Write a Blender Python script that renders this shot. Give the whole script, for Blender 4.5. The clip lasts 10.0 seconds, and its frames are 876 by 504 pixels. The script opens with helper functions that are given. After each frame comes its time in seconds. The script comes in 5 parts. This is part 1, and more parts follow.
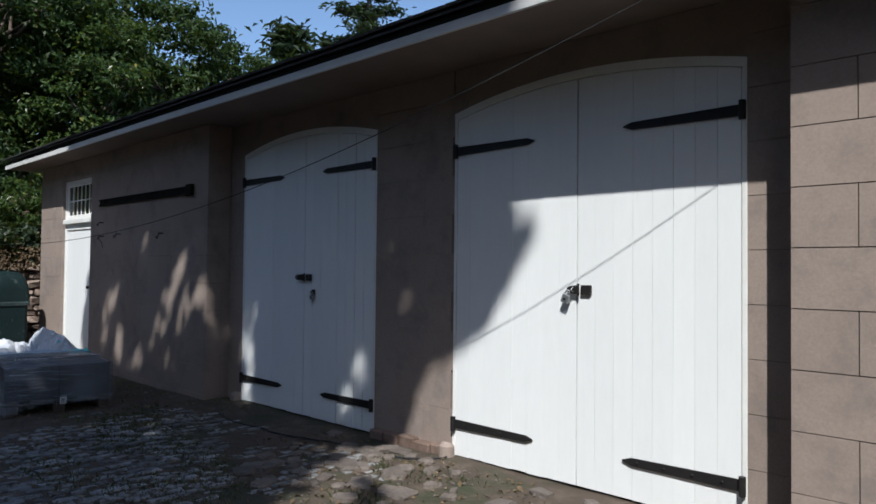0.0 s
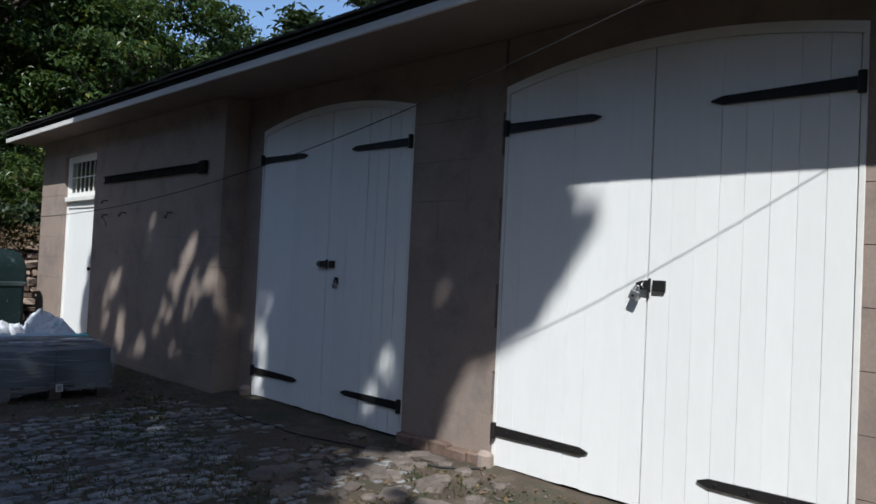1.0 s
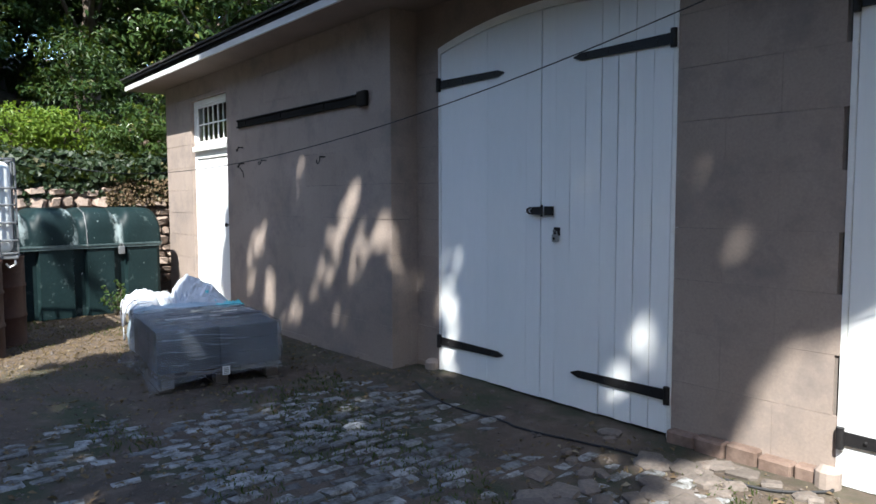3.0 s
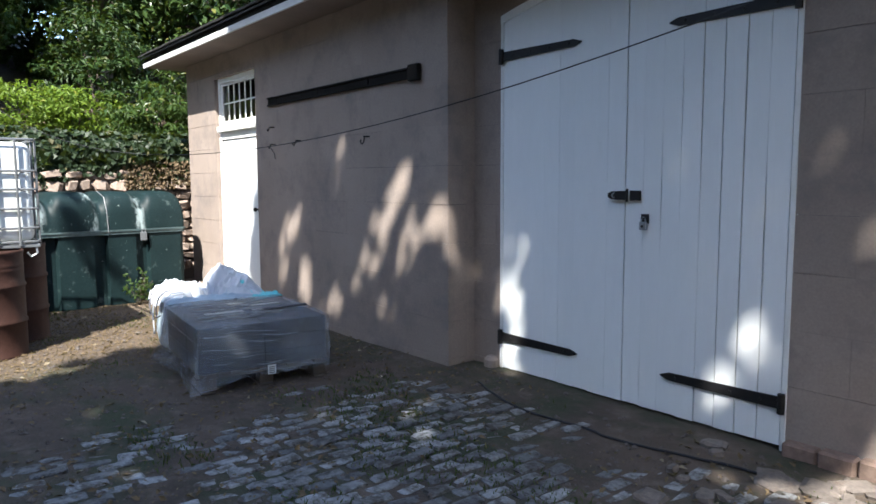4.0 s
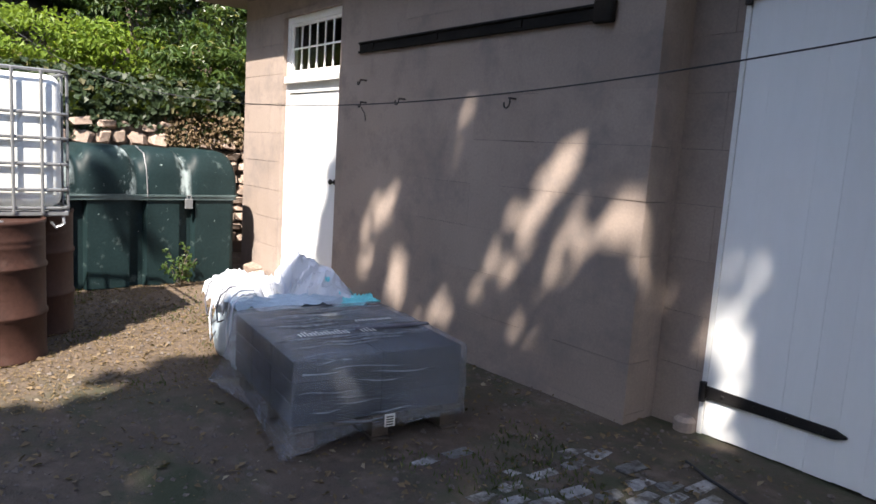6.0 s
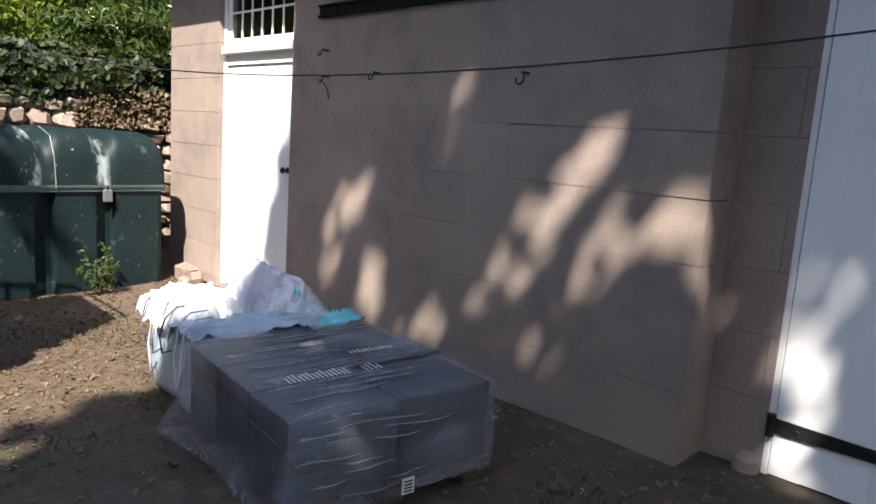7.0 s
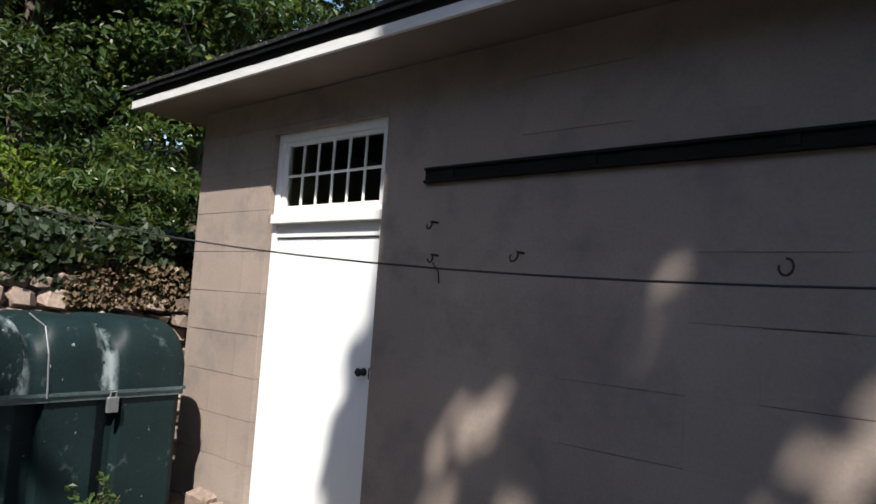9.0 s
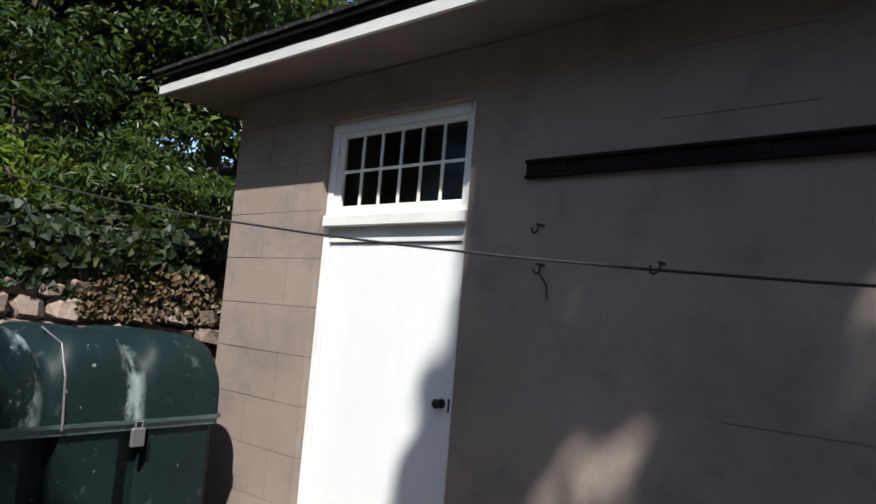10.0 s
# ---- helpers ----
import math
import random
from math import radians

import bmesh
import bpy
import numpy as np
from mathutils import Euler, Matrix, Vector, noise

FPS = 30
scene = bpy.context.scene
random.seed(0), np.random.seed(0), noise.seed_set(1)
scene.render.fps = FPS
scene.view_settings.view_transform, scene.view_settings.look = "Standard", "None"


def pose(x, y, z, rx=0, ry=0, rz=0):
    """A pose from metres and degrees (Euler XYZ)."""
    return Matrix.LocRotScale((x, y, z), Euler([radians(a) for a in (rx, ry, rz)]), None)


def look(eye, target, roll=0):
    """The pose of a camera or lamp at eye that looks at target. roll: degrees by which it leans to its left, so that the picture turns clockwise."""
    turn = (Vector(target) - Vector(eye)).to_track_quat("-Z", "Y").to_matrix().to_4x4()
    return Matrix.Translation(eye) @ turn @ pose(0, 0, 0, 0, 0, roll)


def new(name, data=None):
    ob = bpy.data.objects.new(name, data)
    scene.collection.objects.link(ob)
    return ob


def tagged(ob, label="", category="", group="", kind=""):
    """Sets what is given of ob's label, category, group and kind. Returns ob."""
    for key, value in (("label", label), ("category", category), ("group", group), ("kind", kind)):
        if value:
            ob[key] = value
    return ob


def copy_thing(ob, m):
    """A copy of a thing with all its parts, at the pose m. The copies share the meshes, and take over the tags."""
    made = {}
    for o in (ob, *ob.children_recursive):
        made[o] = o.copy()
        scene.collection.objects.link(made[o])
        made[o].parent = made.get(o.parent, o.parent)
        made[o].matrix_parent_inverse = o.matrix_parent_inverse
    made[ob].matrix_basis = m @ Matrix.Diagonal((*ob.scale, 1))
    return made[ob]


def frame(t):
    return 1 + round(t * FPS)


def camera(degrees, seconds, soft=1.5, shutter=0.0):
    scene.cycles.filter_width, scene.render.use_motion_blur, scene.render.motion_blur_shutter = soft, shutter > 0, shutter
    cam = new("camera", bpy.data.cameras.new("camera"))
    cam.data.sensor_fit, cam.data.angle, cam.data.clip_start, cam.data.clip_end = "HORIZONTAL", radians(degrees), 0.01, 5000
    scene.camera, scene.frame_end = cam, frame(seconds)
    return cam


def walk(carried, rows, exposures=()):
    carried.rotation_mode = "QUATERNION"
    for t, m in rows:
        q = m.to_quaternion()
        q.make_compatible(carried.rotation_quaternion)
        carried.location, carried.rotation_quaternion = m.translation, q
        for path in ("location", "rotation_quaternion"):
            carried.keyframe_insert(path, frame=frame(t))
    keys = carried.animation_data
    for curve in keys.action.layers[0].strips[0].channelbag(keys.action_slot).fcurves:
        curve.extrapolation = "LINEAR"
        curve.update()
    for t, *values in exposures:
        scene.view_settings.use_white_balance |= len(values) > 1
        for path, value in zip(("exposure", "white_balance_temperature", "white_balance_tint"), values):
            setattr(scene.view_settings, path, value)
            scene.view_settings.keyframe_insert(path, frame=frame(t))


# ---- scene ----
cam = camera(64.4, 10.0, soft=1.6)
PATH = [
    (0, (0.111, 0.038, 1.528), (-1.272, 1.482, 1.578), 0.6),
    (0.5, (-0.132, 0.142, 1.475), (-1.531, 1.57, 1.515), 1.6),
    (1, (-0.513, 0.214, 1.44), (-1.893, 1.661, 1.488), 2.7),
    (1.5, (-0.983, 0.343, 1.448), (-2.505, 1.638, 1.368), -0.3),
    (2, (-1.442, 0.432, 1.477), (-2.965, 1.723, 1.374), 0.8),
    (2.5, (-1.862, 0.339, 1.526), (-3.338, 1.673, 1.321), 0.3),
    (3, (-2.244, 0.384, 1.517), (-3.786, 1.648, 1.367), -0.2),
    (4.5, (-3.318, 0.326, 1.534), (-4.862, 1.576, 1.301), 0.1),
    (5, (-3.834, 0.398, 1.523), (-5.411, 1.6, 1.262), 3.1),
    (6.5, (-5.234, 0.654, 1.542), (-6.745, 1.927, 1.234), 4.5),
    (7, (-5.721, 0.736, 1.534), (-7.112, 2.138, 1.219), 3.9),
    (7.5, (-6.109, 0.759, 1.616), (-7.501, 2.17, 1.344), 2.2),
    (8, (-6.565, 0.876, 1.608), (-7.914, 2.351, 1.561), 5.0),
    (8.5, (-6.998, 0.877, 1.642), (-8.289, 2.405, 1.664), 4.6),
    (9, (-7.438, 0.856, 1.66), (-8.755, 2.354, 1.813), 3.9),
    (9.5, (-7.88, 1.049, 1.59), (-9.234, 2.489, 1.897), 6.4),
    (10, (-8.297, 1.036, 1.652), (-9.602, 2.54, 1.843), 4.8),
]
# seconds, stops, kelvin, tint
EXPOSURES = [(0, 0.4, 5770, 9), (1, 0.4, 5770, 9), (1.5, 1.12, 5800, 8), (2.5, 1.68, 5870, 7), (4.5, 2.02, 6120, 9), (6.5, 1.9, 6600, 14), (7.5, 1.42, 6480, 13), (8, 1.14, 6400, 13), (9, 0.93, 6220, 11), (10, 0.66, 6030, 10)]
walk(cam, [(t, look(eye, target, roll)) for t, eye, target, roll in PATH], EXPOSURES)

# ---- world and sun ----
SUN = Vector((-0.77, 1.0, -1.5)).normalized()
world = bpy.data.worlds.new("sky")
scene.world = world
world.use_nodes = True
wn = world.node_tree
sky = wn.nodes.new("ShaderNodeTexSky")
sky.sky_type, sky.sun_disc = "NISHITA", False
sky.sun_elevation, sky.sun_rotation = math.asin(-SUN.z), math.atan2(-SUN.x, -SUN.y)
back = wn.nodes["Background"]
back.inputs["Strength"].default_value = 0.12
wn.links.new(sky.outputs[0], back.inputs[0])
lamp = bpy.data.lights.new("sun", "SUN")
lamp.energy, lamp.angle, lamp.color = 4.7, radians(0.55), (1.0, 0.93, 0.82)
sun = new("sun", lamp)
sun.matrix_world = look(Vector((0, 0, 30)) - SUN * 5, Vector((0, 0, 30)))


# ---- materials ----
def nodes_of(name):
    m = bpy.data.materials.new(name)
    m.use_nodes = True
    t = m.node_tree
    return m, t, t.nodes["Principled BSDF"]


def add(t, kind, **values):
    n = t.nodes.new(kind)
    for k, v in values.items():
        n.inputs[k.replace("_", " ")].default_value = v
    return n


def blend(t, fac, a, b, mode="MIX"):
    """Mix of two colours, each a socket or a colour."""
    n = t.nodes.new("ShaderNodeMix")
    n.data_type, n.blend_type = "RGBA", mode
    for sock, v in ((n.inputs[0], fac), (n.inputs[6], a), (n.inputs[7], b)):
        if isinstance(v, bpy.types.NodeSocket):
            t.links.new(v, sock)
        else:
            sock.default_value = v if not isinstance(v, tuple) else (*v, 1)[:4]
    return n.outputs[2]


def ramp(t, fac, lo, hi):
    n = t.nodes.new("ShaderNodeMapRange")
    n.inputs["From Min"].default_value, n.inputs["From Max"].default_value = lo, hi
    t.links.new(fac, n.inputs["Value"])
    return n.outputs[0]


def place(t, scale=(1, 1, 1)):
    g = t.nodes.new("ShaderNodeNewGeometry")
    m = t.nodes.new("ShaderNodeVectorMath")
    m.operation = "MULTIPLY"
    m.inputs[1].default_value = scale
    t.links.new(g.outputs["Position"], m.inputs[0])
    return m.outputs[0]


def grain(t, scale, detail=4.0, rough=0.6, stretch=(1, 1, 1)):
    n = add(t, "ShaderNodeTexNoise", Scale=scale, Detail=detail, Roughness=rough)
    t.links.new(place(t, stretch), n.inputs["Vector"])
    return n.outputs["Fac"]


def bumped(t, bsdf, height, strength, distance):
    b = add(t, "ShaderNodeBump", Strength=strength, Distance=distance)
    t.links.new(height, b.inputs["Height"])
    t.links.new(b.outputs[0], bsdf.inputs["Normal"])


def surface(name, base, worn, rough=0.8, big=1.5, small=40.0, stretch=(1, 1, 1), bump=0.3, depth=0.004, metal=0.0,
            stain=None, stain_cut=(0.55, 0.7), each=0.0, island=False, coat=0.0, speck=0.35, shine=0.5):
    """A worn surface: colour between base and worn at two scales, an optional stain, fine relief; each: how far single pieces differ."""
    m, t, b = nodes_of(name)
    broad, fine = grain(t, big, 5, 0.6, stretch), grain(t, small, 3, 0.7, stretch)
    col = blend(t, ramp(t, broad, 0.35, 0.68), base, worn)
    col = blend(t, speck, col, blend(t, ramp(t, fine, 0.3, 0.7), tuple(c * 0.6 for c in base), tuple(min(1, c * 1.3) for c in worn)))
    if stain:
        col = blend(t, ramp(t, grain(t, big * 2.7, 6, 0.7, stretch), *stain_cut), col, stain)
    if each:
        if island:
            r = t.nodes.new("ShaderNodeNewGeometry").outputs["Random Per Island"]
        else:
            r = t.nodes.new("ShaderNodeObjectInfo").outputs["Random"]
        h = add(t, "ShaderNodeHueSaturation")
        v = t.nodes.new("ShaderNodeMapRange")
        v.inputs["To Min"].default_value, v.inputs["To Max"].default_value = 1 - each, 1 + each
        t.links.new(r, v.inputs["Value"])
        t.links.new(v.outputs[0], h.inputs["Value"])
        t.links.new(col, h.inputs["Color"])
        col = h.outputs[0]
    t.links.new(col, b.inputs["Base Color"])
    rr = t.nodes.new("ShaderNodeMapRange")
    rr.inputs["To Min"].default_value, rr.inputs["To Max"].default_value = max(0.05, rough - 0.12), min(1, rough + 0.12)
    t.links.new(fine, rr.inputs["Value"])
    t.links.new(rr.outputs[0], b.inputs["Roughness"])
    b.inputs["Metallic"].default_value = metal
    b.inputs["Coat Weight"].default_value = coat
    b.inputs["Specular IOR Level"].default_value = shine
    mixh = blend(t, 0.5, broad, fine)
    bumped(t, b, mixh, bump, depth)
    return m


def leafy(name, dark, light, dry=None, rough=0.42, glow=0.35):
    """Leaves: colour from leaf to leaf, some light through them."""
    m, t, b = nodes_of(name)
    r = t.nodes.new("ShaderNodeNewGeometry").outputs["Random Per Island"]
    col = blend(t, r, dark, light)
    if dry:
        col = blend(t, ramp(t, r, 0.93, 0.95), col, dry)
    col = blend(t, ramp(t, grain(t, 1.3, 3), 0.35, 0.7), col, tuple(c * 0.7 for c in light))
    t.links.new(col, b.inputs["Base Color"])
    b.inputs["Roughness"].default_value = rough
    b.inputs["Specular IOR Level"].default_value = 0.22
    tr = t.nodes.new("ShaderNodeBsdfTranslucent")
    t.links.new(blend(t, 0.5, col, (0.25, 0.35, 0.02)), tr.inputs["Color"])
    mix = add(t, "ShaderNodeMixShader", Fac=glow)
    t.links.new(b.outputs[0], mix.inputs[1])
    t.links.new(tr.outputs[0], mix.inputs[2])
    t.links.new(mix.outputs[0], t.nodes["Material Output"].inputs["Surface"])
    return m


M_RENDER = surface("weathered_beige_block", (0.242, 0.192, 0.16), (0.305, 0.246, 0.209), 0.9, 0.9, 60, bump=0.45, depth=0.004,
                   stain=(0.18, 0.15, 0.135), stain_cut=(0.48, 0.72), each=0.035, speck=0.2)
M_JOINT = surface("grey_mortar", (0.13, 0.11, 0.095), (0.19, 0.16, 0.14), 0.95, 2, 50)
M_WHITE = surface("chalky_white_paint", (0.80, 0.81, 0.80), (0.765, 0.78, 0.775), 0.5, 1.1, 16, (1, 1, 0.25), 0.15, 0.002,
                  stain=(0.66, 0.66, 0.63), stain_cut=(0.68, 0.95), each=0.02, speck=0.05)
M_TRIM = surface("white_gloss_trim", (0.80, 0.80, 0.78), (0.70, 0.70, 0.67), 0.4, 3, 30, bump=0.15, depth=0.002, speck=0.1)
M_FASCIA = surface("dull_white_fascia", (0.62, 0.62, 0.61), (0.5, 0.5, 0.49), 0.55, 2, 30, (0.2, 1, 1), 0.2, 0.002)
M_SOFFIT = surface("painted_soffit_board", (0.22, 0.175, 0.15), (0.16, 0.125, 0.105), 0.8, 2, 30)
M_IRON = surface("black_iron", (0.01, 0.01, 0.012), (0.02, 0.018, 0.017), 0.5, 6, 70, bump=0.4, depth=0.002, metal=0.0,
                 stain=(0.05, 0.027, 0.018), stain_cut=(0.66, 0.8), shine=0.3)
M_STEEL = surface("dull_zinc", (0.42, 0.43, 0.44), (0.3, 0.31, 0.32), 0.42, 5, 60, metal=0.8, bump=0.2, depth=0.001)
M_BRASS = surface("tarnished_brass", (0.5, 0.38, 0.16), (0.3, 0.24, 0.13), 0.4, 8, 60, metal=0.9)
M_SLATE = surface("dark_roof_tile", (0.035, 0.036, 0.04), (0.06, 0.058, 0.056), 0.75, 3, 40, each=0.3, stain=(0.1, 0.1, 0.08))
M_BEAM = surface("blackened_steel_rail", (0.011, 0.0105, 0.01), (0.02, 0.018, 0.016), 0.9, 4, 50, bump=0.5, depth=0.004, shine=0.1)
M_TANK = surface("dark_green_polyethylene", (0.006, 0.0135, 0.0145), (0.011, 0.023, 0.0245), 0.5, 2.2, 45, bump=0.12, depth=0.003,
                 stain=(0.09, 0.12, 0.115), stain_cut=(0.6, 0.76), shine=0.14)
# scuffed ledge plastic, its colour lightened for the sun on the top edge
M_LEDGE = surface("sunlit_scuffed_polyethylene", (0.02, 0.04, 0.042), (0.1, 0.14, 0.14), 0.5, 6, 50, (1, 0.3, 1), bump=0.1, depth=0.002)
M_RUST = surface("rusty_brown_drum_paint", (0.026, 0.012, 0.009), (0.048, 0.022, 0.016), 0.65, 3, 40, bump=0.4, depth=0.003, shine=0.2,
                 stain=(0.06, 0.036, 0.028), stain_cut=(0.58, 0.75))
M_BOTTLE = surface("milky_white_plastic", (0.78, 0.79, 0.77), (0.68, 0.69, 0.66), 0.4, 2, 30, bump=0.1, depth=0.003, speck=0.1)
M_CAGE = surface("galvanised_tube", (0.2, 0.21, 0.22), (0.13, 0.135, 0.14), 0.5, 8, 60, metal=0.4, bump=0.15, depth=0.001)
M_WOOD = surface("grey_pallet_wood", (0.05, 0.038, 0.03), (0.095, 0.075, 0.058), 0.85, 3, 30, (0.3, 2, 2), 0.5, 0.004, each=0.2)
M_PACK = surface("dark_slate_packs", (0.012, 0.016, 0.024), (0.02, 0.026, 0.036), 0.6, 4, 30, each=0.06)
M_BAG = surface("white_woven_bag", (0.6, 0.61, 0.63), (0.46, 0.49, 0.54), 0.55, 3, 90, bump=0.25, depth=0.004, speck=0.1)
M_BAGSIDE = surface("pale_blue_woven_bag", (0.3, 0.39, 0.46), (0.45, 0.53, 0.59), 0.5, 3, 90, bump=0.3, depth=0.004, speck=0.12)
M_CYAN = surface("turquoise_liner", (0.1, 0.5, 0.55), (0.2, 0.62, 0.64), 0.35, 4, 50)
# pale colour that paints bright streaks on the film's folds
M_FOLD_GLINT = surface("pale_film_highlight", (0.13, 0.145, 0.165), (0.27, 0.295, 0.33), 0.25, 6, 40, bump=0.1, depth=0.002)
M_STRAP = surface("dark_webbing", (0.06, 0.06, 0.075), (0.12, 0.12, 0.14), 0.7, 8, 80)
M_LABEL = surface("paper_label", (0.7, 0.7, 0.66), (0.62, 0.62, 0.58), 0.6, 8, 60, bump=0.05)
M_CABLE = surface("black_cable", (0.012, 0.012, 0.013), (0.02, 0.02, 0.022), 0.75, 8, 60)
M_STONE = surface("rubble_stone", (0.18, 0.135, 0.105), (0.29, 0.225, 0.185), 0.92, 4, 30, bump=0.8, depth=0.02,
                  stain=(0.29, 0.16, 0.1), stain_cut=(0.58, 0.72), each=0.3)
M_BRICK = surface("dusty_brown_brick", (0.12, 0.075, 0.055), (0.2, 0.14, 0.11), 0.9, 4, 30, bump=0.7, depth=0.01, each=0.25)
M_SETT = surface("worn_grey_paver", (0.105, 0.105, 0.105), (0.25, 0.25, 0.245), 0.65, 5, 40, bump=0.7, depth=0.008,
                 stain=(0.045, 0.038, 0.028), stain_cut=(0.45, 0.6), each=0.5)
M_FLAG = surface("broken_flagstone", (0.08, 0.066, 0.055), (0.155, 0.128, 0.11), 0.85, 5, 40, bump=0.6, depth=0.008, each=0.25,
                 stain=(0.12, 0.09, 0.07), stain_cut=(0.55, 0.7))
M_BARK = surface("tree_bark", (0.06, 0.045, 0.033), (0.13, 0.1, 0.08), 0.95, 3, 20, (3, 3, 0.6), 0.9, 0.03)
M_DARKIN = surface("dark_interior_paint", (0.06, 0.06, 0.06), (0.09, 0.085, 0.08), 0.9, 2, 20)
M_LEAF = leafy("tree_leaf", (0.008, 0.02, 0.006), (0.036, 0.068, 0.015), (0.06, 0.07, 0.018), 0.5, 0.14)
M_LAUREL = leafy("laurel_leaf", (0.02, 0.045, 0.014), (0.065, 0.105, 0.03), (0.2, 0.18, 0.05), 0.32, 0.22)
M_BRIGHT = leafy("sunny_shrub_leaf", (0.07, 0.13, 0.018), (0.18, 0.26, 0.035), (0.24, 0.22, 0.05), 0.5, 0.45)
M_IVY = leafy("ivy_leaf", (0.009, 0.02, 0.009), (0.034, 0.052, 0.024), (0.1, 0.09, 0.045), 0.5, 0.15)
M_NEEDLE = leafy("dark_conifer_needles", (0.012, 0.026, 0.014), (0.03, 0.05, 0.025), None, 0.6, 0.1)
M_DRY = leafy("dry_leaf_litter", (0.06, 0.037, 0.022), (0.19, 0.135, 0.08), (0.3, 0.26, 0.19), 0.8, 0.1)
M_CHAFF = leafy("straw_chaff", (0.075, 0.05, 0.026), (0.22, 0.155, 0.085), (0.32, 0.25, 0.15), 0.85, 0.1)
M_GRASS = leafy("short_grass_blade", (0.02, 0.036, 0.01), (0.055, 0.08, 0.022), (0.22, 0.18, 0.08), 0.6, 0.25)

# film: thin cloudy polythene
M_FILM, ft, fb = nodes_of("cloudy_polythene_film")
fb.inputs["Base Color"].default_value = (0.34, 0.37, 0.41, 1)
fb.inputs["Roughness"].default_value = 0.2
fb.inputs["IOR"].default_value = 1.6
folds = blend(ft, 0.6, grain(ft, 2, 3, 0.5, (4, 0.8, 2)), grain(ft, 1.6, 2, 0.5, (1.0, 2.0, 1.4)))
bumped(ft, fb, blend(ft, 0.5, grain(ft, 5, 6, 0.65, (9, 1.2, 3)), grain(ft, 4, 4, 0.6, (1.5, 3, 1))), 1.0, 0.05)
fmix = ft.nodes.new("ShaderNodeMixShader")
ftr = ft.nodes.new("ShaderNodeBsdfTransparent")
fop = ft.nodes.new("ShaderNodeMapRange")
fop.inputs["From Min"].default_value, fop.inputs["From Max"].default_value = 0.36, 0.66
fop.inputs["To Min"].default_value, fop.inputs["To Max"].default_value = 0.12, 0.54
ft.links.new(folds, fop.inputs["Value"])
# thin pale lines drawn taut: highlights on the creases, painted as extra opacity
fsum = fop.outputs[0]
for fscale, fstretch, fwide, famount in ((2.0, (8, 0.12, 7), 0.06, 0.1), (3.0, (10, 0.2, 9), 0.04, 0.06)):
    fdist = ft.nodes.new("ShaderNodeMath")
    fdist.operation = "SUBTRACT"
    fdist.inputs[1].default_value = 0.5
    ft.links.new(grain(ft, fscale, 0.5, 0.4, fstretch), fdist.inputs[0])
    fabs = ft.nodes.new("ShaderNodeMath")
    fabs.operation = "ABSOLUTE"
    ft.links.new(fdist.outputs[0], fabs.inputs[0])
    fline = ft.nodes.new("ShaderNodeMapRange")
    fline.inputs["From Max"].default_value = fwide
    fline.inputs["To Min"].default_value, fline.inputs["To Max"].default_value = famount, 0.0
    ft.links.new(fabs.outputs[0], fline.inputs["Value"])
    fadd = ft.nodes.new("ShaderNodeMath")
    fadd.use_clamp = True
    ft.links.new(fsum, fadd.inputs[0])
    ft.links.new(fline.outputs[0], fadd.inputs[1])
    fsum = fadd.outputs[0]
ft.links.new(fsum, fmix.inputs[0])
ft.links.new(ftr.outputs[0], fmix.inputs[1])
ft.links.new(fb.outputs[0], fmix.inputs[2])
ft.links.new(fmix.outputs[0], ft.nodes["Material Output"].inputs["Surface"])

# window glass
M_GLASS, gt, gb = nodes_of("old_window_glass")
gb.inputs["Base Color"].default_value = (0.9, 0.95, 0.95, 1)
gb.inputs["Roughness"].default_value = 0.04
gb.inputs["IOR"].default_value = 1.15
gb.inputs["Transmission Weight"].default_value = 1.0

# ground: trodden earth with grit, litter and moss
M_EARTH, et, eb = nodes_of("trodden_earth")
ecol = blend(et, ramp(et, grain(et, 0.9, 6, 0.65), 0.35, 0.65), (0.05, 0.036, 0.026), (0.095, 0.07, 0.05))
ecol = blend(et, ramp(et, grain(et, 5, 7, 0.75), 0.5, 0.72), ecol, (0.15, 0.115, 0.085))
ecol = blend(et, ramp(et, grain(et, 40, 3, 0.7), 0.55, 0.8), ecol, (0.03, 0.023, 0.018))
ecol = blend(et, ramp(et, grain(et, 0.7, 5, 0.7, (1, 1.7, 1)), 0.46, 0.6), ecol, (0.034, 0.04, 0.017))
sandy = et.nodes.new("ShaderNodeSeparateXYZ")
et.links.new(place(et), sandy.inputs[0])
edge = et.nodes.new("ShaderNodeMath")
edge.operation = "MULTIPLY_ADD"
edge.inputs[1].default_value, edge.inputs[2].default_value = 2.4, -1.2
et.links.new(grain(et, 1.1, 5, 0.7), edge.inputs[0])
east = et.nodes.new("ShaderNodeMath")
et.links.new(sandy.outputs[0], east.inputs[0])
et.links.new(edge.outputs[0], east.inputs[1])
dry = ramp(et, east.outputs[0], -8.6, -9.6)
ecol = blend(et, dry, ecol, blend(et, ramp(et, grain(et, 12, 6, 0.75), 0.35, 0.7), (0.05, 0.035, 0.023), (0.13, 0.092, 0.06)))
et.links.new(ecol, eb.inputs["Base Color"])
eb.inputs["Roughness"].default_value = 0.95
bumped(et, eb, blend(et, 0.5, grain(et, 9, 6, 0.7), grain(et, 60, 4, 0.7)), 0.8, 0.03)


